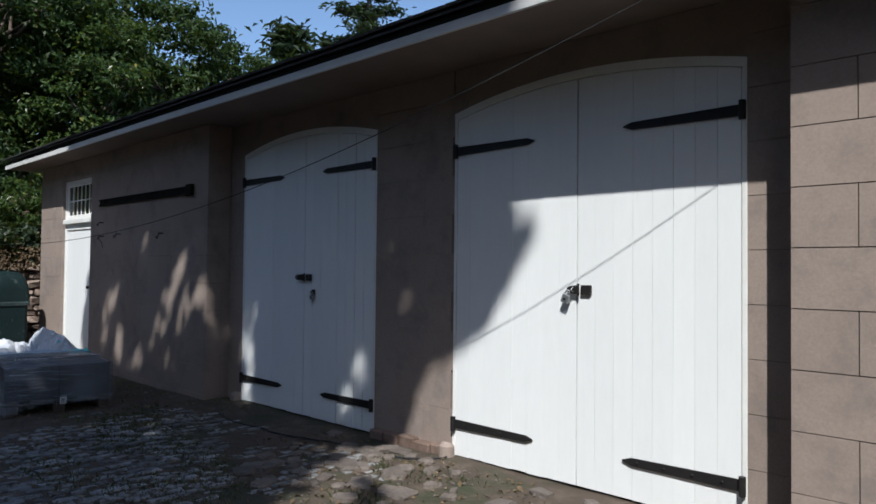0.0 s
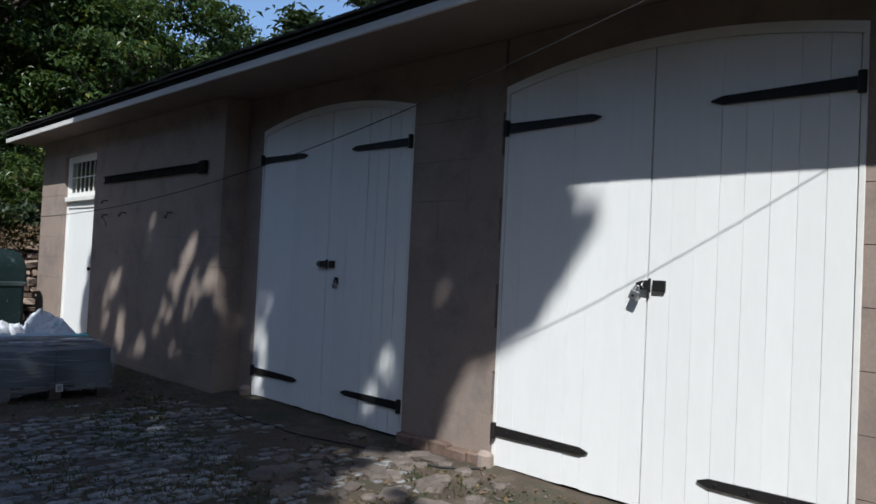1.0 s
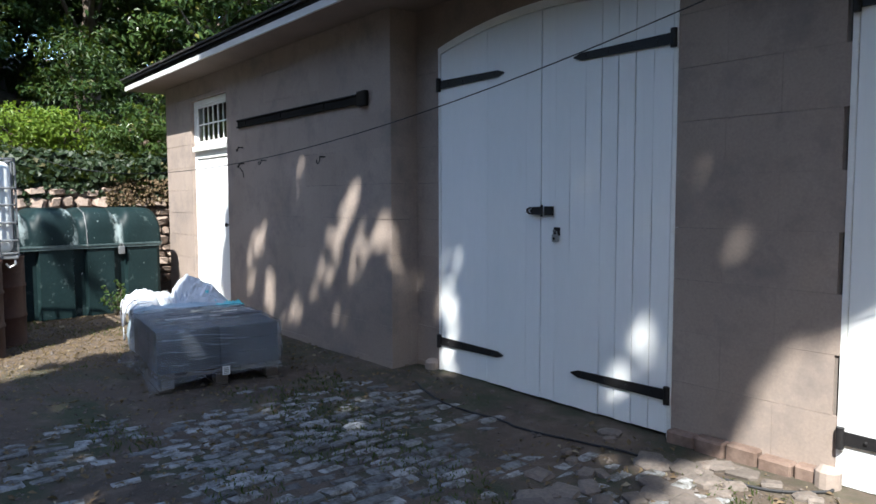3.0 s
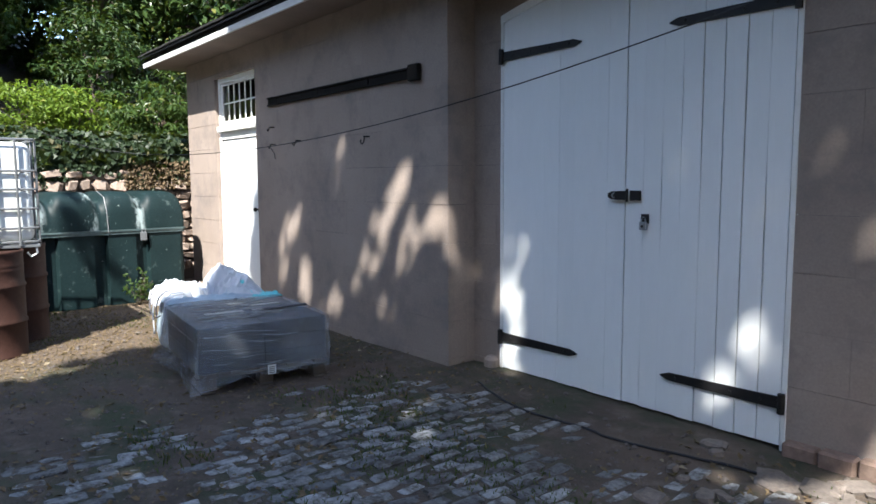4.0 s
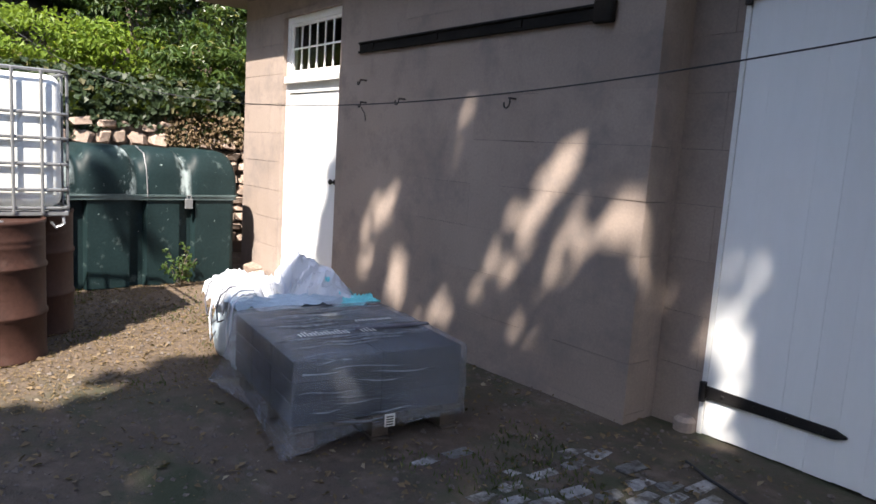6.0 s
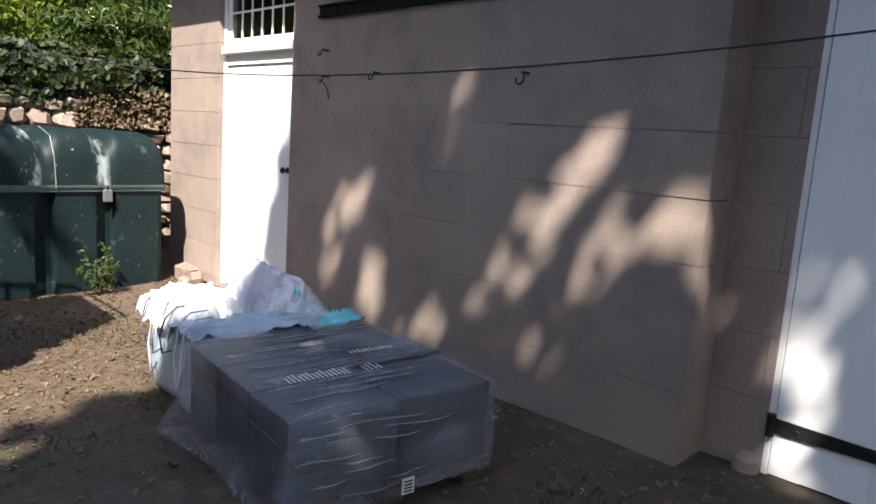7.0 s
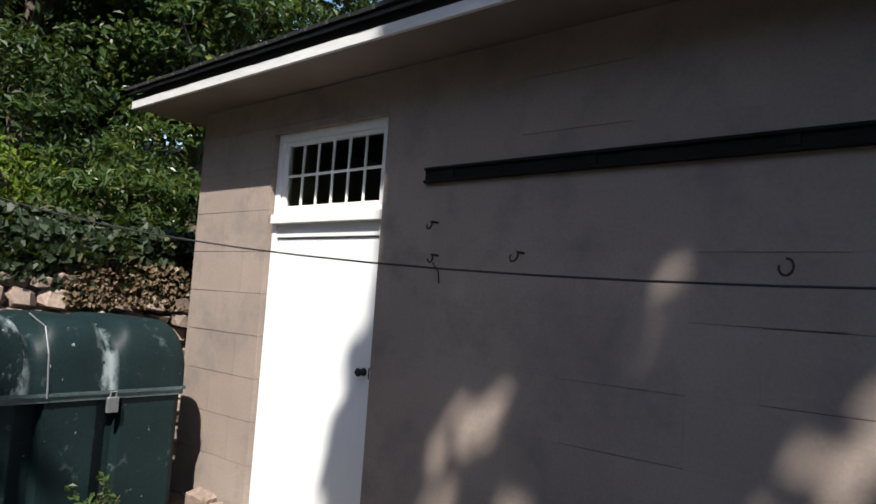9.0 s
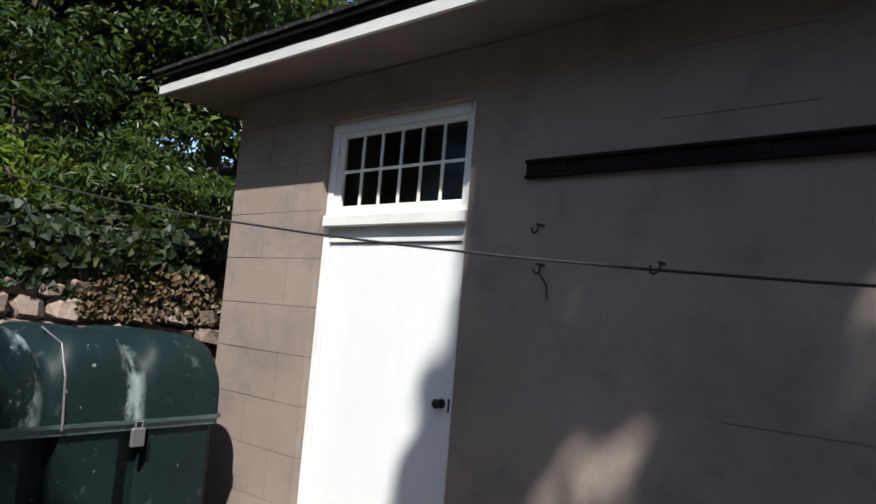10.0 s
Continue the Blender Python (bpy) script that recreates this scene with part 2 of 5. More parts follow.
# ---- building blocks of code ----
def mesh_of(name, bm, material, smooth=False):
    me = bpy.data.meshes.new(name)
    bmesh.ops.recalc_face_normals(bm, faces=bm.faces)
    bm.to_mesh(me)
    bm.free()
    me.materials.append(material)
    if smooth:
        me.polygons.foreach_set("use_smooth", [True] * len(me.polygons))
    return me


def part(name, bm, material, parent=None, label="", smooth=False):
    ob = new(name, mesh_of(name, bm, material, smooth))
    ob.parent = parent
    return tagged(ob, label)


def piece(name, mesh, parent, m):
    """A repeated piece on a shared mesh."""
    ob = new(name, mesh)
    ob.parent, ob.matrix_basis = parent, m
    return ob


def thing(name, m, label, category, group="", kind=""):
    ob = new(name)
    ob.empty_display_size, ob.matrix_basis = 0.2, m
    return tagged(ob, label, category, group, kind)


def box(bm, x0, x1, y0, y1, z0, z1, bevel=0.0, segments=1, m=None):
    g = bmesh.ops.create_cube(bm, size=1)
    vs = g["verts"]
    bmesh.ops.scale(bm, verts=vs, vec=(x1 - x0, y1 - y0, z1 - z0))
    bmesh.ops.translate(bm, verts=vs, vec=((x0 + x1) / 2, (y0 + y1) / 2, (z0 + z1) / 2))
    if bevel:
        es = list({e for v in vs for e in v.link_edges})
        r = bmesh.ops.bevel(bm, geom=es, offset=bevel, segments=segments, affect="EDGES", profile=0.5)
        vs = list({v for f in r["faces"] for v in f.verts} | {v for v in vs if v.is_valid})
    if m:
        bmesh.ops.transform(bm, matrix=m, verts=vs)
    return vs


def solid(x0, x1, y0, y1, z0, z1, bevel=0.0, segments=1):
    bm = bmesh.new()
    box(bm, x0, x1, y0, y1, z0, z1, bevel, segments)
    return bm


def tube(bm, pts, radius, sides=8, radii=None):
    """A tube along points."""
    rings = []
    pts = [Vector(p) for p in pts]
    side = None
    for i, p in enumerate(pts):
        d = (pts[min(i + 1, len(pts) - 1)] - pts[max(i - 1, 0)]).normalized()
        if side is None:
            side = d.orthogonal().normalized()
        side = (side - d * side.dot(d)).normalized()
        up = d.cross(side)
        r = radii[i] if radii else radius
        rings.append([bm.verts.new(p + (side * math.cos(a) + up * math.sin(a)) * r) for a in (2 * math.pi * k / sides for k in range(sides))])
    for a, b in zip(rings, rings[1:]):
        for k in range(sides):
            bm.faces.new((a[k], a[(k + 1) % sides], b[(k + 1) % sides], b[k]))
    bm.faces.new(rings[0][::-1])
    bm.faces.new(rings[-1])


def tube_bm(pts, radius, sides=8, radii=None):
    bm = bmesh.new()
    tube(bm, pts, radius, sides, radii)
    return bm


def lathe(bm, profile, sides=32, centre=(0, 0, 0)):
    """A body of revolution from (radius, height) pairs."""
    rings = []
    for r, z in profile:
        rings.append([bm.verts.new((centre[0] + r * math.cos(a), centre[1] + r * math.sin(a), centre[2] + z)) for a in (2 * math.pi * k / sides for k in range(sides))])
    for a, b in zip(rings, rings[1:]):
        for k in range(sides):
            bm.faces.new((a[k], a[(k + 1) % sides], b[(k + 1) % sides], b[k]))
    bm.faces.new(rings[0][::-1])
    bm.faces.new(rings[-1])


def prism(bm, outline, z0, z1):
    """An upright prism over a plan outline."""
    lo = [bm.verts.new((x, y, z0)) for x, y in outline]
    hi = [bm.verts.new((x, y, z1)) for x, y in outline]
    n = len(lo)
    for k in range(n):
        bm.faces.new((lo[k], lo[(k + 1) % n], hi[(k + 1) % n], hi[k]))
    bm.faces.new(lo[::-1])
    bm.faces.new(hi)


def panel(bm, outline, y0, y1):
    """A slab in the plane of the front: outline of (x, z), from y0 to y1."""
    lo = [bm.verts.new((x, y0, z)) for x, z in outline]
    hi = [bm.verts.new((x, y1, z)) for x, z in outline]
    n = len(lo)
    for k in range(n):
        bm.faces.new((lo[k], lo[(k + 1) % n], hi[(k + 1) % n], hi[k]))
    bm.faces.new(lo[::-1])
    bm.faces.new(hi)


RNG = np.random.default_rng(7)


def rough_n(p, s=1.0):
    return noise.noise(Vector(p) * s)


def leaf_mesh(name, centres, sizes, material, width=0.5, out=None, spread=1.0, droop=0.0):
    """Many small folded leaves as one mesh; out: the way the leaves face, mixed with chance."""
    n = len(centres)
    rnd = RNG.normal(size=(n, 3))
    nrm = rnd * spread if out is None else out + rnd * spread
    nrm /= np.linalg.norm(nrm, axis=1)[:, None] + 1e-9
    axis = RNG.normal(size=(n, 3))
    axis[:, 2] -= droop
    axis -= nrm * np.sum(axis * nrm, axis=1)[:, None]
    axis /= np.linalg.norm(axis, axis=1)[:, None] + 1e-9
    side = np.cross(nrm, axis)
    L = np.asarray(sizes)[:, None]
    W = L * width * 0.5
    base = centres - axis * L * 0.5
    tip = centres + axis * L * 0.5 - nrm * L * 0.12
    mid = centres - axis * L * 0.05
    a = mid + side * W + nrm * L * 0.1
    b = mid - side * W + nrm * L * 0.1
    verts = np.stack([base, a, tip, b], axis=1).reshape(-1, 3)
    idx = np.arange(n)[:, None] * 4
    tris = np.concatenate([idx + [0, 1, 2], idx + [0, 2, 3]], axis=1).reshape(-1, 3)
    me = bpy.data.meshes.new(name)
    me.from_pydata(verts.tolist(), [], tris.tolist())
    me.materials.append(material)
    return me


def clump_points(centre, radii, clumps, leaves, clump_size, seed, flat=0.0):
    """Leaf places: clumps set on the shell of a lumpy body, leaves scattered through each clump."""
    g = np.random.default_rng(seed)
    d = g.normal(size=(clumps, 3))
    d /= np.linalg.norm(d, axis=1)[:, None]
    r = 0.45 + 0.55 * g.random(clumps) ** 0.4
    c = np.asarray(centre) + d * np.asarray(radii) * r[:, None] * (0.8 + 0.35 * g.random(clumps))[:, None]
    pts, outs = [], []
    for k in range(clumps):
        s = clump_size * (0.5 + g.random())
        e = g.normal(size=(leaves, 3))
        e /= np.linalg.norm(e, axis=1)[:, None]
        q = e * (g.random(leaves) ** 0.45)[:, None] * s * np.array((1, 1, 0.48))
        pts.append(c[k] + q)
        outs.append(e * 0.6 + d[k] * 0.5 + np.array((0, 0, 0.5)))
    return np.concatenate(pts), np.concatenate(outs), c


def tree(name, base, height, radii, clumps, leaves, leaf, material, seed, label, width=0.5, clump_size=0.6, trunk_r=0.16, centre_up=0.62, category="tree", lean=(0, 0)):
    ob = thing(name, pose(*base), label, category)
    g = random.Random(seed)
    c = (lean[0], lean[1], height * centre_up)
    pts, outs, cs = clump_points(c, radii, clumps, leaves, clump_size, seed)
    bm = bmesh.new()
    top = height * 0.8
    stem = [(lean[0] * k / 6 + g.uniform(-0.05, 0.05) * height * 0.15, lean[1] * k / 6 + g.uniform(-0.05, 0.05) * height * 0.15, -0.25 + (top + 0.25) * k / 6) for k in range(7)]
    tube(bm, stem, trunk_r, 9, [trunk_r * (1.25 - 0.17 * k) for k in range(7)])
    for k in range(min(14, clumps)):
        a = Vector(stem[2 + k % 4])
        b = Vector(cs[(k * 7) % len(cs)])
        m = (a + b) / 2 + Vector((g.uniform(-0.3, 0.3), g.uniform(-0.3, 0.3), g.uniform(0, 0.4)))
        tube(bm, [a, m, b], 0.03, 6, [trunk_r * 0.45, trunk_r * 0.28, trunk_r * 0.08])
    part("trunk", bm, M_BARK, ob, smooth=True)
    crown = new("crown", leaf_mesh("crown", pts, leaf * (0.6 + 0.8 * RNG.random(len(pts))), material, width, outs, 0.7, 0.4))
    crown.parent = ob
    return ob


# pale nicks and scratches on the tank's plastic
tt = M_TANK.node_tree
tb = tt.nodes["Principled BSDF"]
tcol = tb.inputs["Base Color"].links[0].from_socket
tcol = blend(tt, ramp(tt, grain(tt, 34, 2, 0.5, (1, 1, 0.6)), 0.75, 0.775), tcol, (0.22, 0.26, 0.25))
tcol = blend(tt, ramp(tt, grain(tt, 9, 5, 0.8, (1, 0.25, 4)), 0.69, 0.72), tcol, (0.14, 0.18, 0.17))
tt.links.new(tcol, tb.inputs["Base Color"])


# the lid: chalky scuffs beside each moulded groove
M_LID = M_TANK.copy()
M_LID.name = "scuffed_green_polyethylene"
lt = M_LID.node_tree
lb = lt.nodes["Principled BSDF"]
lcol = lb.inputs["Base Color"].links[0].from_socket
lsep = lt.nodes.new("ShaderNodeSeparateXYZ")
lt.links.new(lt.nodes.new("ShaderNodeTexCoord").outputs["Object"], lsep.inputs[0])
for q in (-0.6, -1.16, -1.72):
    near = lt.nodes.new("ShaderNodeMath")
    near.operation = "SUBTRACT"
    near.inputs[1].default_value = q
    lt.links.new(lsep.outputs[1], near.inputs[0])
    flat = lt.nodes.new("ShaderNodeMath")
    flat.operation = "ABSOLUTE"
    lt.links.new(near.outputs[0], flat.inputs[0])
    worn = lt.nodes.new("ShaderNodeMath")
    worn.operation = "MULTIPLY"
    lt.links.new(ramp(lt, flat.outputs[0], 0.085, 0.03), worn.inputs[0])
    lt.links.new(ramp(lt, grain(lt, 4.5, 5, 0.65, (1, 1.4, 0.8)), 0.47, 0.6), worn.inputs[1])
    lcol = blend(lt, worn.outputs[0], lcol, (0.26, 0.31, 0.31))
lt.links.new(lcol, lb.inputs["Base Color"])

# ---- ground: one sheet to the horizon, with the bank behind the stone wall ----
def ground_z(x, y):
    near = max(0.0, min(1.0, (y - 2.2) / 1.9))
    z = 0.01 + 0.045 * near * near + 0.02 * rough_n((x, y, 0), 0.9) + 0.008 * rough_n((x, y, 3), 5)
    if x < -13.9:
        up = min(-13.9 - x, 14.0)
        z = 1.72 + up * 0.32 + 0.12 * rough_n((x, y, 0), 0.6)
    return z


def axis_steps(lo, hi, step):
    inner = list(np.arange(lo, hi + 1e-6, step))
    far = [1.5, 4, 8, 15, 30, 60, 150, 400]
    return [lo - f for f in far[::-1]] + inner + [hi + f for f in far]


gx = sorted(axis_steps(-13.6, 1.5, 0.11) + [-13.88, -13.92, -14.6, -16, -18, -20, -24])
gy = axis_steps(-0.6, 6.0, 0.11)
bm = bmesh.new()
grid = [[bm.verts.new((x, y, ground_z(x, y))) for y in gy] for x in gx]
for a, b in zip(grid, grid[1:]):
    for k in range(len(gy) - 1):
        bm.faces.new((a[k], b[k], b[k + 1], a[k + 1]))
ground = part("ground", bm, M_EARTH, smooth=True)
tagged(ground, "trodden brown earth yard with moss, grit and litter", "ground", kind="structure")

# ---- the building ----
LEFT_Y, BAY_Y, RIGHT_Y = 3.85, 4.13, 3.86
X_END, X_STEP, X_RIGHT, X_FAR = -12.755, -7.10, -1.047, 5.0
TOP = 3.125
BACK = 0.012  # how far the mortar lies behind the block faces


def wall(name, bm, label):
    return tagged(part(name, bm, M_JOINT), label, "wall", kind="structure")


DOOR_X0, DOOR_X1, DOOR_TOP = -11.76, -10.56, 2.845
bm = bmesh.new()
box(bm, X_END + BACK, DOOR_X0 - 0.012, LEFT_Y + BACK, LEFT_Y + 0.45, -0.2, TOP)
box(bm, DOOR_X1 + 0.012, X_STEP - BACK, LEFT_Y + BACK, LEFT_Y + 0.45, -0.2, TOP)
box(bm, DOOR_X0 - 0.011, DOOR_X1 + 0.011, LEFT_Y + BACK, LEFT_Y + 0.45, DOOR_TOP + 0.012, TOP)
wall_west = wall("wall_west", bm, "beige block wall beside the plank doors, stained and cracked")

# recessed bay with two shallow arches
ARCHES = ((-6.80, -4.57), (-3.63, -1.36))
SPRING, RISE = 2.77, 0.14


def arch_z(x, x0, x1, inset=0.0):
    c, h = (x0 + x1) / 2, (x1 - x0) / 2
    return SPRING - inset + RISE * (1 - ((x - c) / h) ** 2)


bm = bmesh.new()
for x0, x1 in ((X_STEP - 0.3, ARCHES[0][0] - 0.012), (ARCHES[0][1] + 0.012, ARCHES[1][0] - 0.012), (ARCHES[1][1] + 0.012, X_RIGHT + 0.3)):
    box(bm, x0, x1, BAY_Y + BACK, BAY_Y + 0.35, -0.2, TOP)
wall_bay = wall("wall_bay", bm, "recessed beige block wall round two arched doorways")
bm = bmesh.new()
for x0, x1 in ARCHES:
    xs = [x0 + (x1 - x0) * k / 24 for k in range(25)]
    panel(bm, [(x, arch_z(x, x0, x1)) for x in xs] + [(x1, TOP), (x0, TOP)], BAY_Y + 0.001, BAY_Y + 0.34)
part("arch_head", bm, M_RENDER, wall_bay, "smooth rendered arch heads")

bm = solid(X_RIGHT + BACK, X_FAR, RIGHT_Y + BACK, RIGHT_Y + 0.45, -0.2, TOP)
wall_east = wall("wall_east", bm, "sunlit beige block wall with open joints")
bm = bmesh.new()
box(bm, X_END + BACK, X_END + 0.4, LEFT_Y + 0.46, 9.2, -0.2, TOP)
box(bm, X_END + 0.41, X_FAR, 8.9, 9.2, -0.2, TOP)
box(bm, X_FAR - 0.3, X_FAR, RIGHT_Y + 0.46, 8.89, -0.2, TOP)
wall_rear = tagged(part("wall_rear", bm, M_RENDER), "beige block end and rear walls", "wall", kind="structure")
bm = solid(X_END + 0.42, X_FAR - 0.31, BAY_Y + 0.46, 8.88, 0.0, 0.05)
tagged(part("floor", bm, M_JOINT), "bare concrete floor inside the garage", "floor", kind="structure")
bm = solid(X_END + 0.42, X_FAR - 0.31, BAY_Y + 0.46, 8.88, 3.0, 3.05)
tagged(part("ceiling", bm, M_DARKIN), "dark board ceiling inside the garage", "ceiling", kind="structure")

# roof: fascia, soffit, pitched sheet, tile courses at the eave
EAVE_Y, EAVE_X, EAVE_Z = 3.41, -13.195, 3.125
roof = thing("roof", pose(0, 0, 0), "low pitched dark tiled roof with pale fascia", "roof", kind="structure")
PITCH = math.tan(radians(24))
bm = bmesh.new()
panel(bm, [(EAVE_X, EAVE_Z - 0.005), (X_FAR + 0.4, EAVE_Z - 0.005), (X_FAR + 0.4, EAVE_Z + 0.058), (EAVE_X, EAVE_Z + 0.058)], EAVE_Y, EAVE_Y + 0.025)
part("fascia", bm, M_FASCIA, roof, "dull white painted fascia board")
bm = solid(EAVE_X + 0.004, X_FAR + 0.396, EAVE_Y + 0.006, EAVE_Y + 0.028, EAVE_Z + 0.06, EAVE_Z + 0.107)
part("tilting_batten", bm, M_BEAM, roof, "dark batten under the eave tiles")
bm = solid(EAVE_X + 0.002, X_FAR + 0.4, EAVE_Y + 0.027, BAY_Y + 0.3, EAVE_Z + 0.004, EAVE_Z + 0.02)
part("soffit", bm, M_SOFFIT, roof, "boarded soffit under the eave")
bm = bmesh.new()
for sgn, xv in ((1, EAVE_X), (-1, X_FAR + 0.4)):
    pts = [(EAVE_Y + 0.03, EAVE_Z + 0.021), (9.6, EAVE_Z + 0.021), (9.6, EAVE_Z + 0.1), (6.5, EAVE_Z + 0.1 + 3.05 * PITCH), (EAVE_Y + 0.03, EAVE_Z + 0.1)]
    vs = [[bm.verts.new((xv + sgn * o, y, z)) for y, z in pts] for o in (0.0, 0.03)]
    for k in range(5):
        bm.faces.new((vs[0][k], vs[0][(k + 1) % 5], vs[1][(k + 1) % 5], vs[1][k]))
    bm.faces.new(vs[0])
    bm.faces.new(vs[1][::-1])
part("bargeboard", bm, M_FASCIA, roof, "pale board closing the gable end")
bm = bmesh.new()
pts = [(EAVE_Y - 0.03, EAVE_Z + 0.108), (6.5, EAVE_Z + 0.108 + 3.11 * PITCH), (9.65, EAVE_Z + 0.108), (9.65, EAVE_Z + 0.148), (6.5, EAVE_Z + 0.15 + 3.11 * PITCH), (EAVE_Y - 0.03, EAVE_Z + 0.13)]
vs = [[bm.verts.new((xv, y, z)) for y, z in pts] for xv in (EAVE_X - 0.03, X_FAR + 0.43)]
for k in range(6):
    bm.faces.new((vs[0][k], vs[0][(k + 1) % 6], vs[1][(k + 1) % 6], vs[1][k]))
bm.faces.new(vs[0])
bm.faces.new(vs[1][::-1])
part("roof_sheet", bm, M_SLATE, roof)


# ---- plank doors ----
def strap(parent, root, tip, z, y):
    """A tapered iron strap hinge with a pin knuckle at its root."""
    d = 1 if tip > root else -1
    h = 0.034
    bm = bmesh.new()
    panel(bm, [(root, z - h), (tip - d * 0.06, z - h * 0.72), (tip, z - h * 0.12), (tip, z + h * 0.12), (tip - d * 0.06, z + h * 0.72), (root, z + h)][::d], y - 0.014, y - 0.002)
    st = part("strap_hinge", bm, M_IRON, parent, "black iron strap hinge")
    part("knuckle", tube_bm([(root - d * 0.012, y - 0.02, z - 0.055), (root - d * 0.012, y - 0.02, z + 0.055)], 0.02, 10), M_IRON, st)
    bm = bmesh.new()
    for k in range(4):
        x = root + (tip - root) * (0.14 + 0.24 * k)
        lathe(bm, [(0.011, 0), (0.009, 0.006), (0.003, 0.008)], 8)
        bmesh.ops.transform(bm, matrix=pose(x, y - 0.014, z, 90, 0, 0), verts=bm.verts[-24:])
    part("bolt", bm, M_IRON, st)


def leaf_door(x0, x1, a0, a1, hinge_left, planks, label, shrink):
    """One leaf of planks under the arch, with two straps; shrink: how far the joints have opened."""
    ob = thing("garage_door", pose(0, 0, 0), label, "door", "leaves of the plank doors")
    w = (x1 - x0) / planks
    g = random.Random(int(-x0 * 100))

    def gap(k, z):
        """Half the width of joint k at height z: shut in places, open in others."""
        if k in (0, planks):
            return 0.0004
        open_by = rough_n((x0 * 7 + k * 3.7, 0.4, z * 1.1)) + 0.35 * rough_n((x0, k * 5.1, z * 5)) + (0.25 if k > 2 else -0.1)
        return 0.0003 + shrink * max(0.0, min(0.5, open_by))

    for k in range(planks):
        bot = 0.072 + g.uniform(-0.003, 0.003)
        off = g.uniform(-0.0015, 0.0015)
        p0, p1 = x0 + k * w, x0 + (k + 1) * w
        tops = [(x, arch_z(x, a0, a1, 0.065)) for x in (p1 - 0.001, (p0 + p1) / 2, p0 + 0.001)]
        zs = [bot + (tops[1][1] - 0.06 - bot) * i / 16 for i in range(17)]
        bm = bmesh.new()
        panel(bm, [(p1 - gap(k + 1, z), z) for z in zs] + tops + [(p0 + gap(k, z), z) for z in zs[::-1]], BAY_Y + off, BAY_Y + 0.03)
        part("plank", bm, M_WHITE, ob)
    bm = bmesh.new()
    for z in (0.32, 1.4, 2.45):
        box(bm, x0 + 0.03, x1 - 0.03, BAY_Y + 0.034, BAY_Y + 0.06, z - 0.07, z + 0.07)
    part("ledge", bm, M_BEAM, ob, "dark ledge behind the planks")
    root = x0 if hinge_left else x1
    tip = root + (0.745 if hinge_left else -0.745)
    for z in (0.315, 2.465):
        strap(ob, root, tip, z, BAY_Y)
    return ob


def door_frame(a0, a1):
    ob = thing("door_frame", pose(0, 0, 0), "white painted arched timber door frame", "door frame", "arched door frames", kind="structure")
    xs = [a0 + (a1 - a0) * k / 24 for k in range(25)]
    bm = bmesh.new()
    panel(bm, [(x, arch_z(x, a0, a1, 0.06)) for x in xs] + [(x, arch_z(x, a0, a1)) for x in xs[::-1]], BAY_Y - 0.004, BAY_Y + 0.09)
    part("head", bm, M_TRIM, ob)
    for s, x in ((1, a0), (-1, a1)):
        bm = solid(min(x, x + s * 0.03), max(x, x + s * 0.03), BAY_Y - 0.004, BAY_Y + 0.09, 0.03, SPRING - 0.055, 0.003)
        part("jamb", bm, M_TRIM, ob)
    bm = solid(a0 + 0.031, a1 - 0.031, BAY_Y - 0.09, BAY_Y + 0.12, 0.0, 0.04, 0.006)
    part("threshold", bm, M_FLAG, ob, "worn stone threshold")


for (a0, a1), mid, shrinks in zip(ARCHES, (-5.645, -2.49), ((0.0008, 0.0075), (0.0009, 0.0018))):
    door_frame(a0, a1)
    leaf_door(a0 + 0.034, mid - 0.0045, a0, a1, True, 8, "white painted plank door leaf with black strap hinges, closed", shrinks[0])
    leaf_door(mid + 0.0045, a1 - 0.034, a0, a1, False, 8, "white painted plank door leaf with black strap hinges, closed", shrinks[1])


def padlock(name, x, y, z, tilt, s, label):
    """A padlock: body, shackle, keyhole plate."""
    ob = thing(name, pose(x, y, z, 0, tilt, 0), label, "padlock")
    part("body", solid(-0.026 * s, 0.026 * s, -0.024, 0.0, -0.075 * s, -0.02 * s, 0.006, 2), M_STEEL, ob)
    arc = [(0.017 * s * math.cos(a), -0.012, -0.02 * s + 0.03 * s * math.sin(a)) for a in (math.pi * k / 8 for k in range(9))]
    part("shackle", tube_bm([(0.017 * s, -0.012, -0.03 * s), *arc, (-0.017 * s, -0.012, -0.03 * s)], 0.0045 * s, 8), M_STEEL, ob)
    bm = bmesh.new()
    lathe(bm, [(0.009, 0), (0.009, 0.002)], 10)
    bmesh.ops.transform(bm, matrix=pose(0, -0.024, -0.05 * s, 90, 0, 0), verts=bm.verts)
    part("keyhole", bm, M_IRON, ob)
    return ob


def hasp(x0, x1, z, label):
    """A hasp across the meeting of two leaves: hinged plate, slotted arm, staple."""
    ob = thing("hasp", pose(0, BAY_Y - 0.003, z), label, "door hasp", "hasps")
    part("plate", solid(x1 - 0.08, x1, -0.02, 0, -0.032, 0.032, 0.004), M_IRON, ob)
    bm = bmesh.new()
    panel(bm, [(x1 - 0.1, -0.03), (x1 - 0.1, 0.03), (x0 + 0.03, 0.026), (x0, 0.012), (x0, -0.012), (x0 + 0.03, -0.026)], -0.03, -0.021)
    part("arm", bm, M_IRON, ob)
    part("hinge_pin", tube_bm([(x1 - 0.095, -0.024, -0.042), (x1 - 0.095, -0.024, 0.042)], 0.009, 8), M_IRON, ob)
    arc = [(x0 + 0.05, -0.022 - 0.03 * math.sin(a), 0.016 * math.cos(a)) for a in (math.pi * k / 6 for k in range(7))]
    part("staple", tube_bm(arc, 0.0045, 6), M_STEEL, ob)
    return ob


